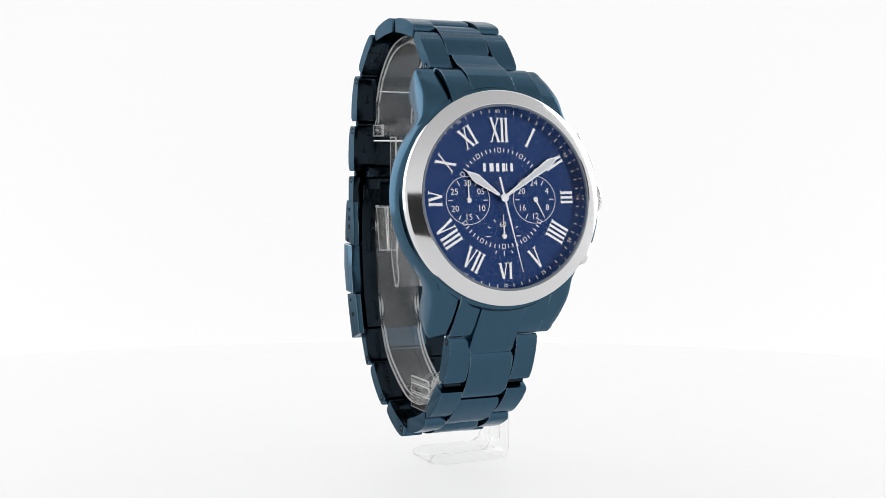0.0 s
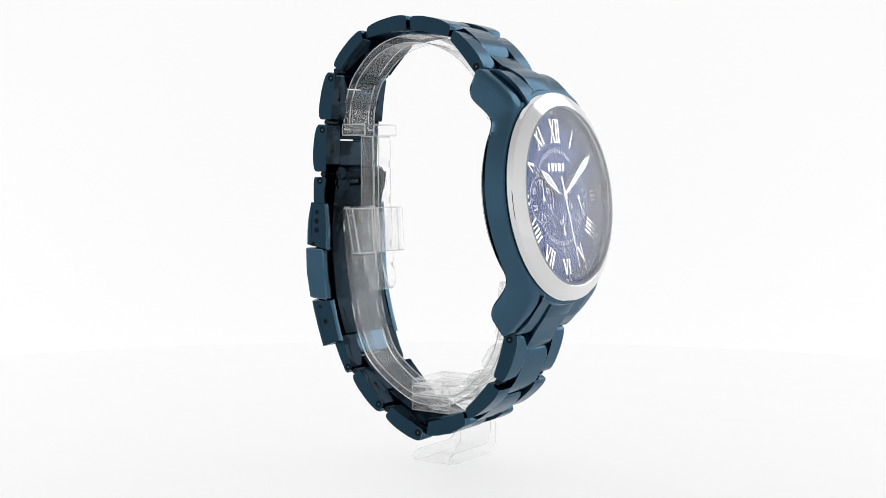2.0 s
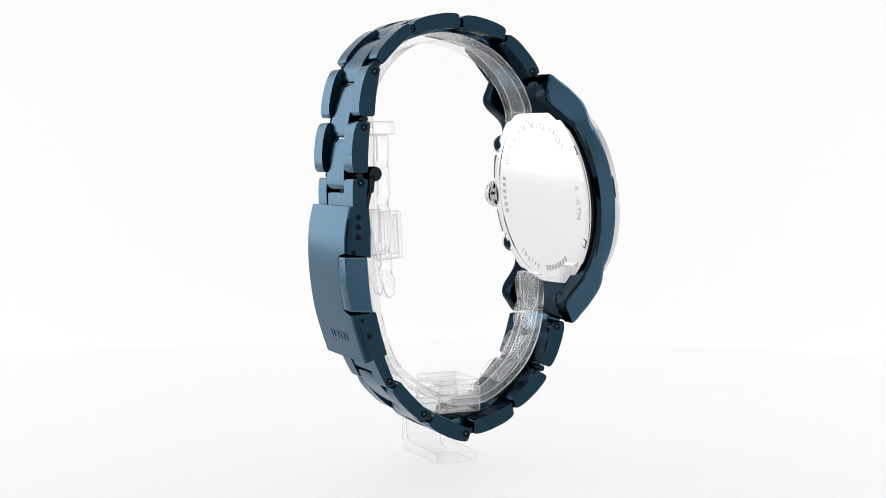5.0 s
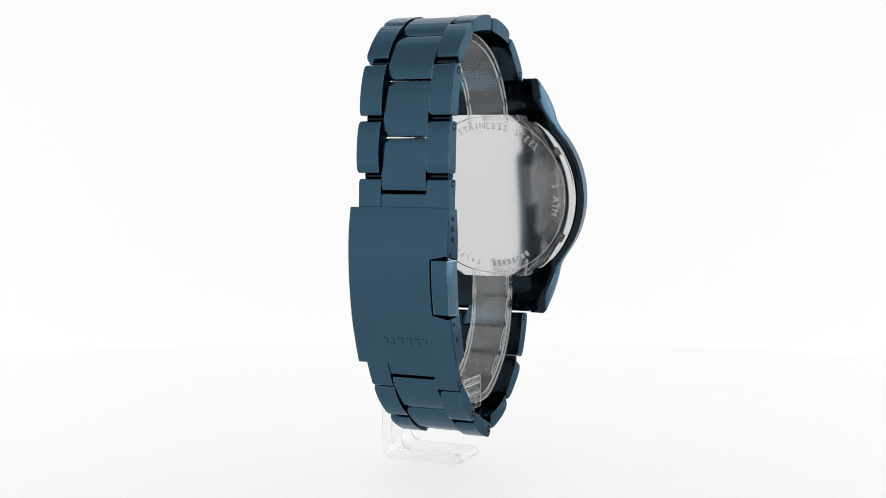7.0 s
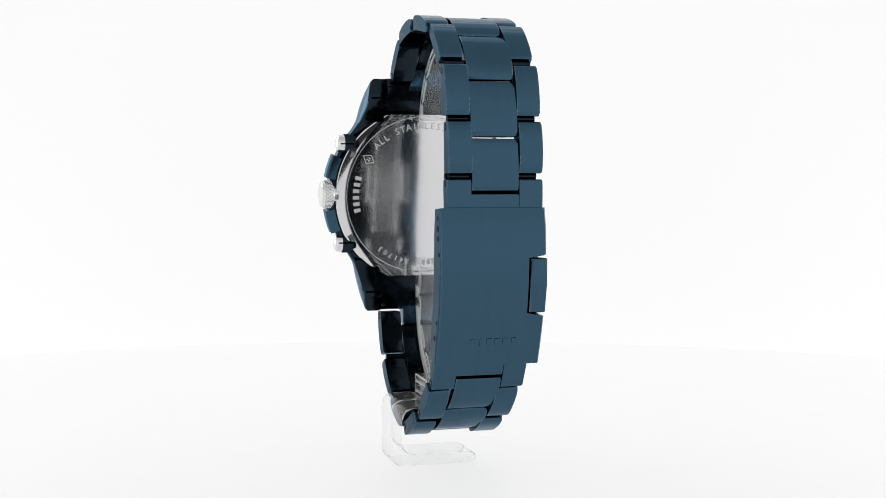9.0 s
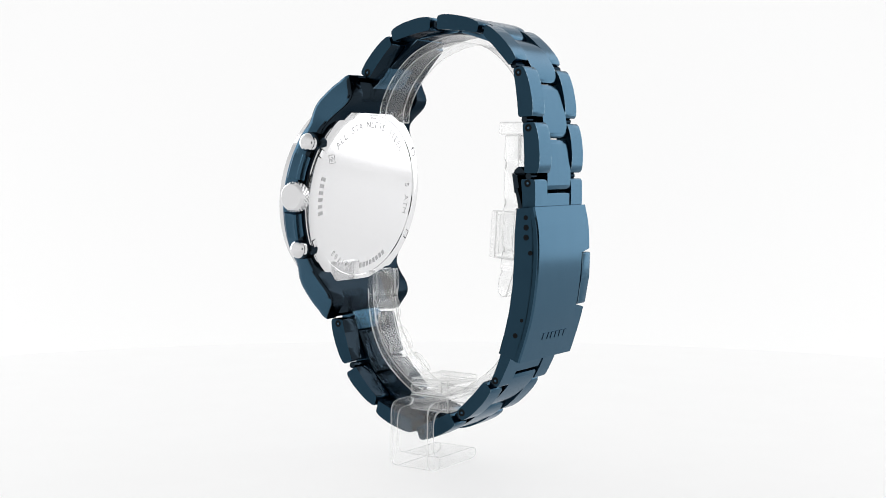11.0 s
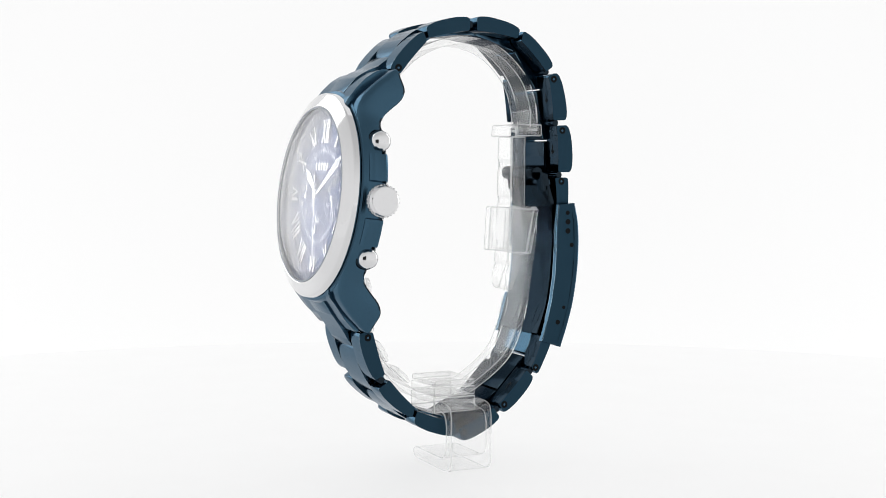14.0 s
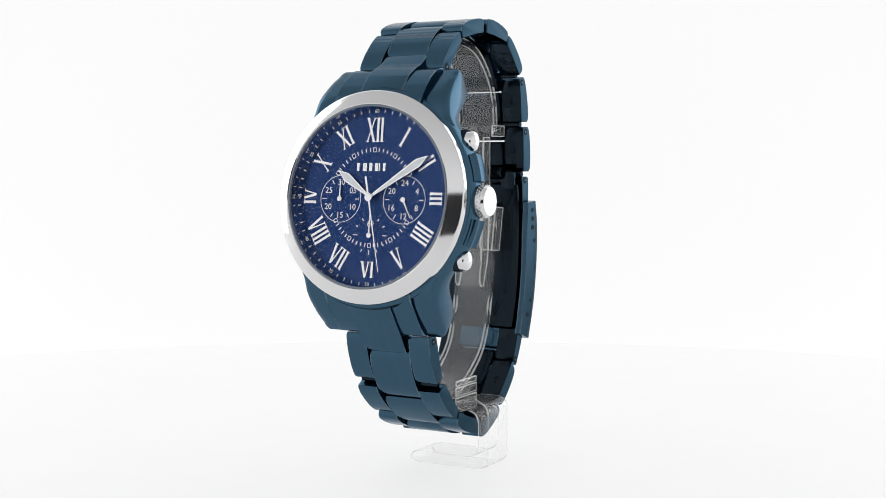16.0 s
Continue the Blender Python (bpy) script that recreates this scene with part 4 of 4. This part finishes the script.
def dial(watch):
    plate = part("dial", lathe(disc_caps([(18.35, -0.45), (18.35, 0.0)]), 128, DIAL), DIAL_BLUE, watch, "deep blue sunray chronograph dial", smooth=40)
    names = ["XII", "I", "II", "III", "IIII", "V", "VI", "VII", "VIII", "IV", "X", "XI"]   # the nine is cut off by its counter
    for k, text in enumerate(names):
        deg = 30 * k
        flip = 4 <= k <= 8
        height = {6: 3.2, 3: 2.7, 9: 2.9, 0: 4.9}.get(k, 4.2)
        top = 16.1
        r = top if flip else top - height
        part("numeral", roman(text, height), SILVER, plate, "", on_dial(*polar(r, deg), 0.01, deg + (180 if flip else 0)))
    track = bmesh.new()
    for k in range(60):
        if k % 5 == 0:
            continue
        stroke(track, polar(17.15, 6 * k), polar(17.85, 6 * k), 0.16, 0.0, 0.03)
    part("minute_track", track, PRINT, plate, "", DIAL)
    for k in range(1, 13):
        deg = 30 * k
        part("minute_number", letters(str(5 * k), 1.08), PRINT, plate, "", on_dial(*polar(17.45, deg), 0.03, deg + (180 if 3 < k < 9 else 0)))
    ring = bmesh.new()
    for k in range(60):
        deg = 6 * k
        d = min(deg % 180, 180 - deg % 180)
        if d > 62:
            continue
        if k % 5 == 0:
            c = Vector(polar(9.65, deg))
            t = Vector((math.cos(radians(-deg)), math.sin(radians(-deg))))
            nrm = Vector(polar(1, deg))
            q = [c + t * 0.34 + nrm * 0.42, c - t * 0.34 + nrm * 0.42, c - t * 0.34 - nrm * 0.42, c + t * 0.34 - nrm * 0.42]
            for a, b in zip(q, q[1:] + q[:1]):
                stroke(ring, a, b, 0.13, 0.0, 0.03)
        else:
            stroke(ring, polar(9.25, deg), polar(10.05, deg), 0.2, 0.0, 0.03)
    part("seconds_track", ring, PRINT, plate, "", DIAL)
    for u, numbers in ((-7.45, ("30", "05", "10", "15", "20", "25")), (7.45, ("24", "4", "8", "12", "16", "20"))):
        v = -0.35
        line = lathe([(4.72, 0.0), (4.72, 0.03), (4.84, 0.03), (4.84, 0.0)], 64, on_dial(u, v, 0))
        sub = part("counter_ring", line, PRINT, plate)
        floor_disc = lathe(disc_caps([(4.72, 0.0), (4.72, 0.012)]), 64, on_dial(u, v, 0))
        part("counter_floor", floor_disc, DIAL_BLUE, sub)
        ticks = bmesh.new()
        for k in range(6):
            stroke(ticks, polar(3.4, 30 + 60 * k), polar(4.4, 30 + 60 * k), 0.17, 0.012, 0.04)
            x, y = polar(3.35, 60 * k)
            part("counter_number", letters(numbers[k], 1.75), PRINT, sub, "", on_dial(u + x, v + y, 0.04))
        part("counter_ticks", ticks, PRINT, sub, "", on_dial(u, v, 0))
    ticks = bmesh.new()
    for k in range(1, 12):
        stroke(ticks, polar(3.3 if k % 3 else 2.9, 30 * k), polar(3.9, 30 * k), 0.17, 0.0, 0.03)
    low = part("small_seconds_track", ticks, PRINT, plate, "", on_dial(0, -7.6, 0))
    part("counter_number", letters("60", 1.6), PRINT, low, "", on_dial(0, -5.3, 0.03))
    # the maker's mark as plain bars
    for k, w in enumerate((0.85, 1.3, 1.05, 1.05, 0.4, 0.85)):
        x = -3.85 + (0, 1.35, 2.85, 4.2, 5.2, 6.1)[k] + w / 2 - 0.15
        bm = bmesh.new()
        box(bm, x - w * 0.34, x + w * 0.34, 5.35, 6.95, 0.0, 0.18)
        part("applied_mark", bm, SILVER, plate, "", DIAL)


def leaf_hand(length, wide, tip, n, deg, tail=0.0):
    out = [(-0.28, -tail), (0.28, -tail), (0.30, 1.2), (wide, length - tip), (0.06, length), (-0.06, length), (-wide, length - tip), (-0.30, 1.2)]
    bm = bmesh.new()
    prism(bm, out, n, n + 0.18, Matrix.Rotation(radians(-deg), 4, "Z"))
    return bm


def inset(length, wide, tip, n, deg):
    out = [(0.12, 2.0), (wide - 0.22, length - tip - 0.1), (0.0, length - 0.6), (-wide + 0.22, length - tip - 0.1), (-0.12, 2.0)]
    bm = bmesh.new()
    prism(bm, out, n + 0.17, n + 0.23, Matrix.Rotation(radians(-deg), 4, "Z"))
    return bm


def needle(length, tail, wide, n, deg, hub):
    bm = bmesh.new()
    prism(bm, [(-wide, -tail), (wide, -tail), (0.07, length), (-0.07, length)], n, n + 0.14, Matrix.Rotation(radians(-deg), 4, "Z"))
    lathe(disc_caps([(hub, n - 0.02), (hub, n + 0.2), (hub * 0.6, n + 0.28)]), 20, bm=bm)
    return bm


def dial_hands(watch):
    hour = part("hour_pointer", leaf_hand(9.6, 0.95, 2.6, 0.65, -55.5), SILVER, watch, "", DIAL)
    part("lume_inlay", inset(9.6, 0.95, 2.6, 0.65, -55.5), LUME, hour, "", DIAL)
    minute = part("minute_pointer", leaf_hand(15.3, 0.9, 2.6, 1.0, 57), SILVER, watch, "", DIAL)
    part("lume_inlay", inset(15.3, 0.9, 2.6, 1.0, 57), LUME, minute, "", DIAL)
    part("seconds_pointer", needle(15.3, 4.2, 0.22, 1.35, 167.5, 0.85), SILVER, watch, "", DIAL)
    for u, v, deg, length in ((-7.45, -0.35, 0, 4.0), (7.45, -0.35, 153, 4.2), (0, -7.6, 0, 4.3)):
        part("counter_pointer", needle(length, 0.3, 0.17, 0.35, deg, 0.55), SILVER, watch, "", on_dial(u, v, 0))


def crown(watch):
    turn = Matrix.Rotation(radians(90), 4, "Y")
    bm = bmesh.new()
    prof = [(0.001, 21.6), (2.9, 21.6), (3.15, 21.9), (3.15, 23.8), (2.9, 24.3), (2.7, 24.42), (0.001, 24.42)]
    lathe(prof, 40, bm=bm)
    knob = part("crown", bm, STEEL, watch, "knurled polished steel crown", CASE @ Matrix.Translation((0, 0, -4.8)) @ turn, 18)
    tooth = bmesh.new()
    for k in range(26):
        a = 360 / 26 * k
        for h in (21.95, 22.45, 22.95, 23.45):
            m = Matrix.Rotation(radians(a + (6.9 if int(h * 2) % 2 else 0)), 4, "Z") @ Matrix.Translation((3.1, 0, h + 0.2))
            bmesh.ops.create_icosphere(tooth, subdivisions=1, radius=0.27, matrix=m)
    part("knurling", tooth, STEEL, knob, "", CASE @ Matrix.Translation((0, 0, -4.8)) @ turn, 60)
    stem = lathe([(0.001, 20.5), (2.0, 20.5), (2.0, 21.7), (0.001, 21.7)], 24, CASE @ Matrix.Translation((0, 0, -4.8)) @ turn)
    part("crown_stem", stem, STEEL, knob, smooth=35)
    for v in (11.8, -11.7):
        m = CASE @ Matrix.Translation((0, v, -4.4)) @ turn
        push = part("pusher", lathe([(0.001, 18.0), (1.8, 18.0), (2.05, 18.3), (2.05, 20.0), (1.95, 20.35), (1.65, 20.65), (1.2, 20.85), (0.6, 20.97), (0.001, 21.0)], 32, m), STEEL, watch, "polished steel chronograph pusher", smooth=35)
        part("pusher_stem", lathe([(0.001, 16.5), (1.3, 16.5), (1.3, 17.9), (0.001, 17.9)], 20, m), STEEL_SATIN, push, smooth=35)
        # dark ring in place of the shaded recess round the pusher
        part("pusher_recess_ring", lathe([(1.3, 16.0), (2.3, 16.0), (2.3, 18.9), (2.2, 19.1), (1.3, 19.1)], 28, m), BLUE_POLISHED, push, smooth=35)


def case_back(watch):
    ring = lathe([(0.001, -5.6), (21.0, -5.6), (21.1, -6.25), (20.95, -6.42), (20.7, -6.5), (19.2, -6.62), (18.6, -6.62), (18.45, -6.45), (0.001, -6.45)], 128, CASE)
    back = part("case_back", ring, STEEL, watch, "mirror-polished steel case back", smooth=20)
    for k in range(6):
        bm = bmesh.new()
        box(bm, -1.0, 1.0, 19.0, 20.55, -6.60, -6.1)
        # a black box draws the notch's shaded outline
        notch = part("opener_notch", bm, BLACK, back, "", at(0, 0, 0, 60 * k + 1))
        bm = bmesh.new()
        box(bm, -0.8, 0.8, 19.2, 20.35, -6.63, -6.15)
        part("notch_floor", bm, STEEL_SATIN, notch, "", at(0, 0, 0, 60 * k + 1))
    frame_bm = bmesh.new()
    q = [(0, 1.5), (1.15, 0), (0, -1.5), (-1.15, 0)]
    for a, b in zip(q, q[1:] + q[:1]):
        stroke(frame_bm, a, b, 0.16, 0.0, 0.02)
    lozenge = part("etched_lozenge", frame_bm, ETCH, back, "", at(*polar(15.9, 58), -6.47, 58))
    part("etched_number", letters("22", 1.1), ETCH, lozenge, "", at(*polar(15.9, 58), -6.47, 58) @ Matrix.Rotation(radians(180), 4, "Y"))
    # etched words, read from behind
    def ringed(text, start, step, r, size, inward):
        for k, ch in enumerate(text):
            if ch == " ":
                continue
            deg = start + step * k
            m = at(*polar(r, deg), -6.46, deg + (0 if inward else 180)) @ Matrix.Rotation(radians(180), 4, "Y")
            part("etched_letter", letters(ch, size), ETCH, back, "", m)
    ringed("ALL STAINLESS STEEL", 45, -5.1, 16.3, 2.2, True)
    ringed("5 ATM", -82, -5.4, 16.3, 2.2, True)
    ringed("741703", 168, -5.2, 16.3, 1.8, True)
    for k in range(6):
        bm = bmesh.new()
        box(bm, -0.42, 0.42, -0.75, 0.75, 0, 0.02)
        deg = 76 + 5.4 * k
        part("etched_mark", bm, ETCH, back, "", at(*polar(16.3, deg), -6.47, deg))
    for k in range(8):
        bm = bmesh.new()
        box(bm, -0.4, 0.4, -0.6, 0.6, 0, 0.02)
        deg = 176 + 4.4 * k + 6
        part("etched_mark", bm, ETCH, back, "", at(*polar(16.3, deg), -6.47, deg))


def wristwatch():
    watch = new("wristwatch")
    tagged(watch, "blue steel chronograph wristwatch closed round a clear collar", "watch")
    case(watch)
    bezel(watch)
    dial(watch)
    dial_hands(watch)
    crown(watch)
    case_back(watch)
    bracelet_half(watch, UPPER, {0, 4, 5, 6}, 10.0, lambda i: 0.12)
    bracelet_half(watch, LOWER, {0, 3, 4, 5}, 9.9, lambda i: 0.12)
    clasp(watch)
    return watch


# ---------------------------------------------------------------- stand
def strip(points, thick, x0, x1, r=0.48):
    """A clear strip along (y, z) points, with its thickness towards the loop's middle."""
    pts = [Vector(p) for p in points]
    inner = []
    for i, p in enumerate(pts):
        d = (pts[min(i + 1, len(pts) - 1)] - pts[max(i - 1, 0)]).normalized()
        nrm = Vector((-d.y, d.x))
        if nrm.dot(Vector(HUB) - p) < 0:
            nrm = -nrm
        inner.append(tuple(p + nrm * thick))
    return bevelled_prism([tuple(p) for p in pts] + inner[::-1], x0, x1, r, YZX)


def display_stand():
    stand = new("display_stand")
    tagged(stand, "clear acrylic watch stand with a bent foot and an open collar", "display stand")
    x0, x1 = -7.9, 1.5
    up = spline([(-17.2, 74.9), (-16.6, 79.0), (-13.4, 84.8), (-7.0, 90.4), (2.8, 93.4), (12.2, 91.6), (19.2, 85.4), (21.9, 78.5), (22.2, 73.0)])
    part("upper_collar", strip(up, 1.6, x0, x1), ACRYLIC, stand, smooth=40)
    bm = bevelled_prism(rounded([(22.3, 74.5), (15.9, 74.5), (15.7, 71.8), (22.3, 71.8)], 0.4), x0 - 0.6, 3.4, 0.25, YZX)
    part("collar_flange", bm, ACRYLIC, stand, smooth=40)
    rod = [(19.4, 71.8), (15.9, 71.8), (15.7, 66.6), (16.3, 66.0), (16.3, 65.0), (15.7, 64.4), (15.6, 58.6), (16.2, 58.0), (16.2, 57.0), (15.5, 56.4), (15.2, 48.6), (15.9, 48.0), (15.9, 47.0), (15.1, 46.4), (14.9, 43.4), (15.6, 42.8), (14.6, 41.6), (14.4, 38.4), (15.2, 37.2), (16.4, 37.4), (18.2, 43.0), (19.2, 50.0)]
    part("notched_tongue", bevelled_prism(rounded(rod, 0.25, 2), -5.4, 1.2, 0.3, YZX), ACRYLIC, stand, smooth=40)
    clip = [(21.6, 55.6), (14.2, 55.9), (13.6, 45.9), (19.6, 45.4)]
    for a, b in ((-8.0, -5.6), (1.4, 3.6)):
        part("clip_cheek", bevelled_prism(rounded(clip, 0.4), a, b, 0.25, YZX), ACRYLIC, stand, smooth=40)
    bridge = [(15.0, 55.0), (14.2, 55.0), (13.7, 46.6), (14.6, 46.6)]
    part("clip_bridge", bevelled_prism(rounded(bridge, 0.2), -5.6, 1.4, 0.1, YZX), ACRYLIC, stand, smooth=40)
    low = spline([(22.3, 56.0), (22.2, 50.0), (20.9, 40.0), (19.0, 30.0), (15.0, 21.6), (5.6, 14.9), (-1.0, 13.4), (-7.8, 14.6), (-15.4, 20.7), (-19.2, 27.6), (-20.4, 35.0), (-20.2, 41.4)])
    part("lower_collar", strip(low, 1.5, x0, x1), ACRYLIC, stand, smooth=40)
    for y, z, a in ((-19.0, 38.2, -1), (-18.6, 31.8, 8), (-15.9, 25.4, 32), (-11.4, 20.0, 48)):
        m = Matrix.Translation((0, y, z)) @ Matrix.Rotation(radians(a), 4, "X")
        bm = bevelled_prism(rounded([(-0.4, -2.9), (0.3, -2.9), (0.75, -1.6), (0.8, 1.6), (0.3, 2.9), (-0.4, 2.9)], 0.3, 2), x0 + 0.4, x1 - 0.4, 0.2, YZX)
        part("collar_rib", bm, ACRYLIC, stand, "", m, 40)
    # seat block in the loop, then the foot: arm, bent riser and base plate
    for z0, z1, a, b in ((17.4, 18.7, -5.2, 4.4), (15.2, 17.2, -5.4, 4.5), (11.6, 15.0, -5.5, 4.6)):
        part("seat_block", bevelled_prism(rounded([(a, z0), (b, z0), (b, z1), (a, z1)], 0.3), -6.4, 5.6, 0.3, YZX), ACRYLIC, stand, smooth=40)
    foot = rounded([(-5.8, 0.05), (13.3, 0.05), (13.3, 14.6), (5.0, 14.6), (5.0, 12.6), (11.0, 12.6), (11.0, 2.5), (-5.8, 2.5)], 2.6, 5)
    m = Matrix(((1, 0, 0, 0), (0, 0, 1, 0), (0, 1, 0, 0), (0, 0, 0, 1)))
    part("foot", bevelled_prism(foot, -5.2, 4.6, 0.25, m), ACRYLIC, stand, smooth=40)
    for ob in stand.children:
        ob.visible_shadow = False
    return stand


sweep()
table()
front_panel()
WATCH = wristwatch()
STAND = display_stand()


def motions():
    rows = [(t, pose(0.00031, 0, 0, 0, 0, a)) for t, a in TURN]
    walk(WATCH, rows)
    walk(STAND, rows)


motions()
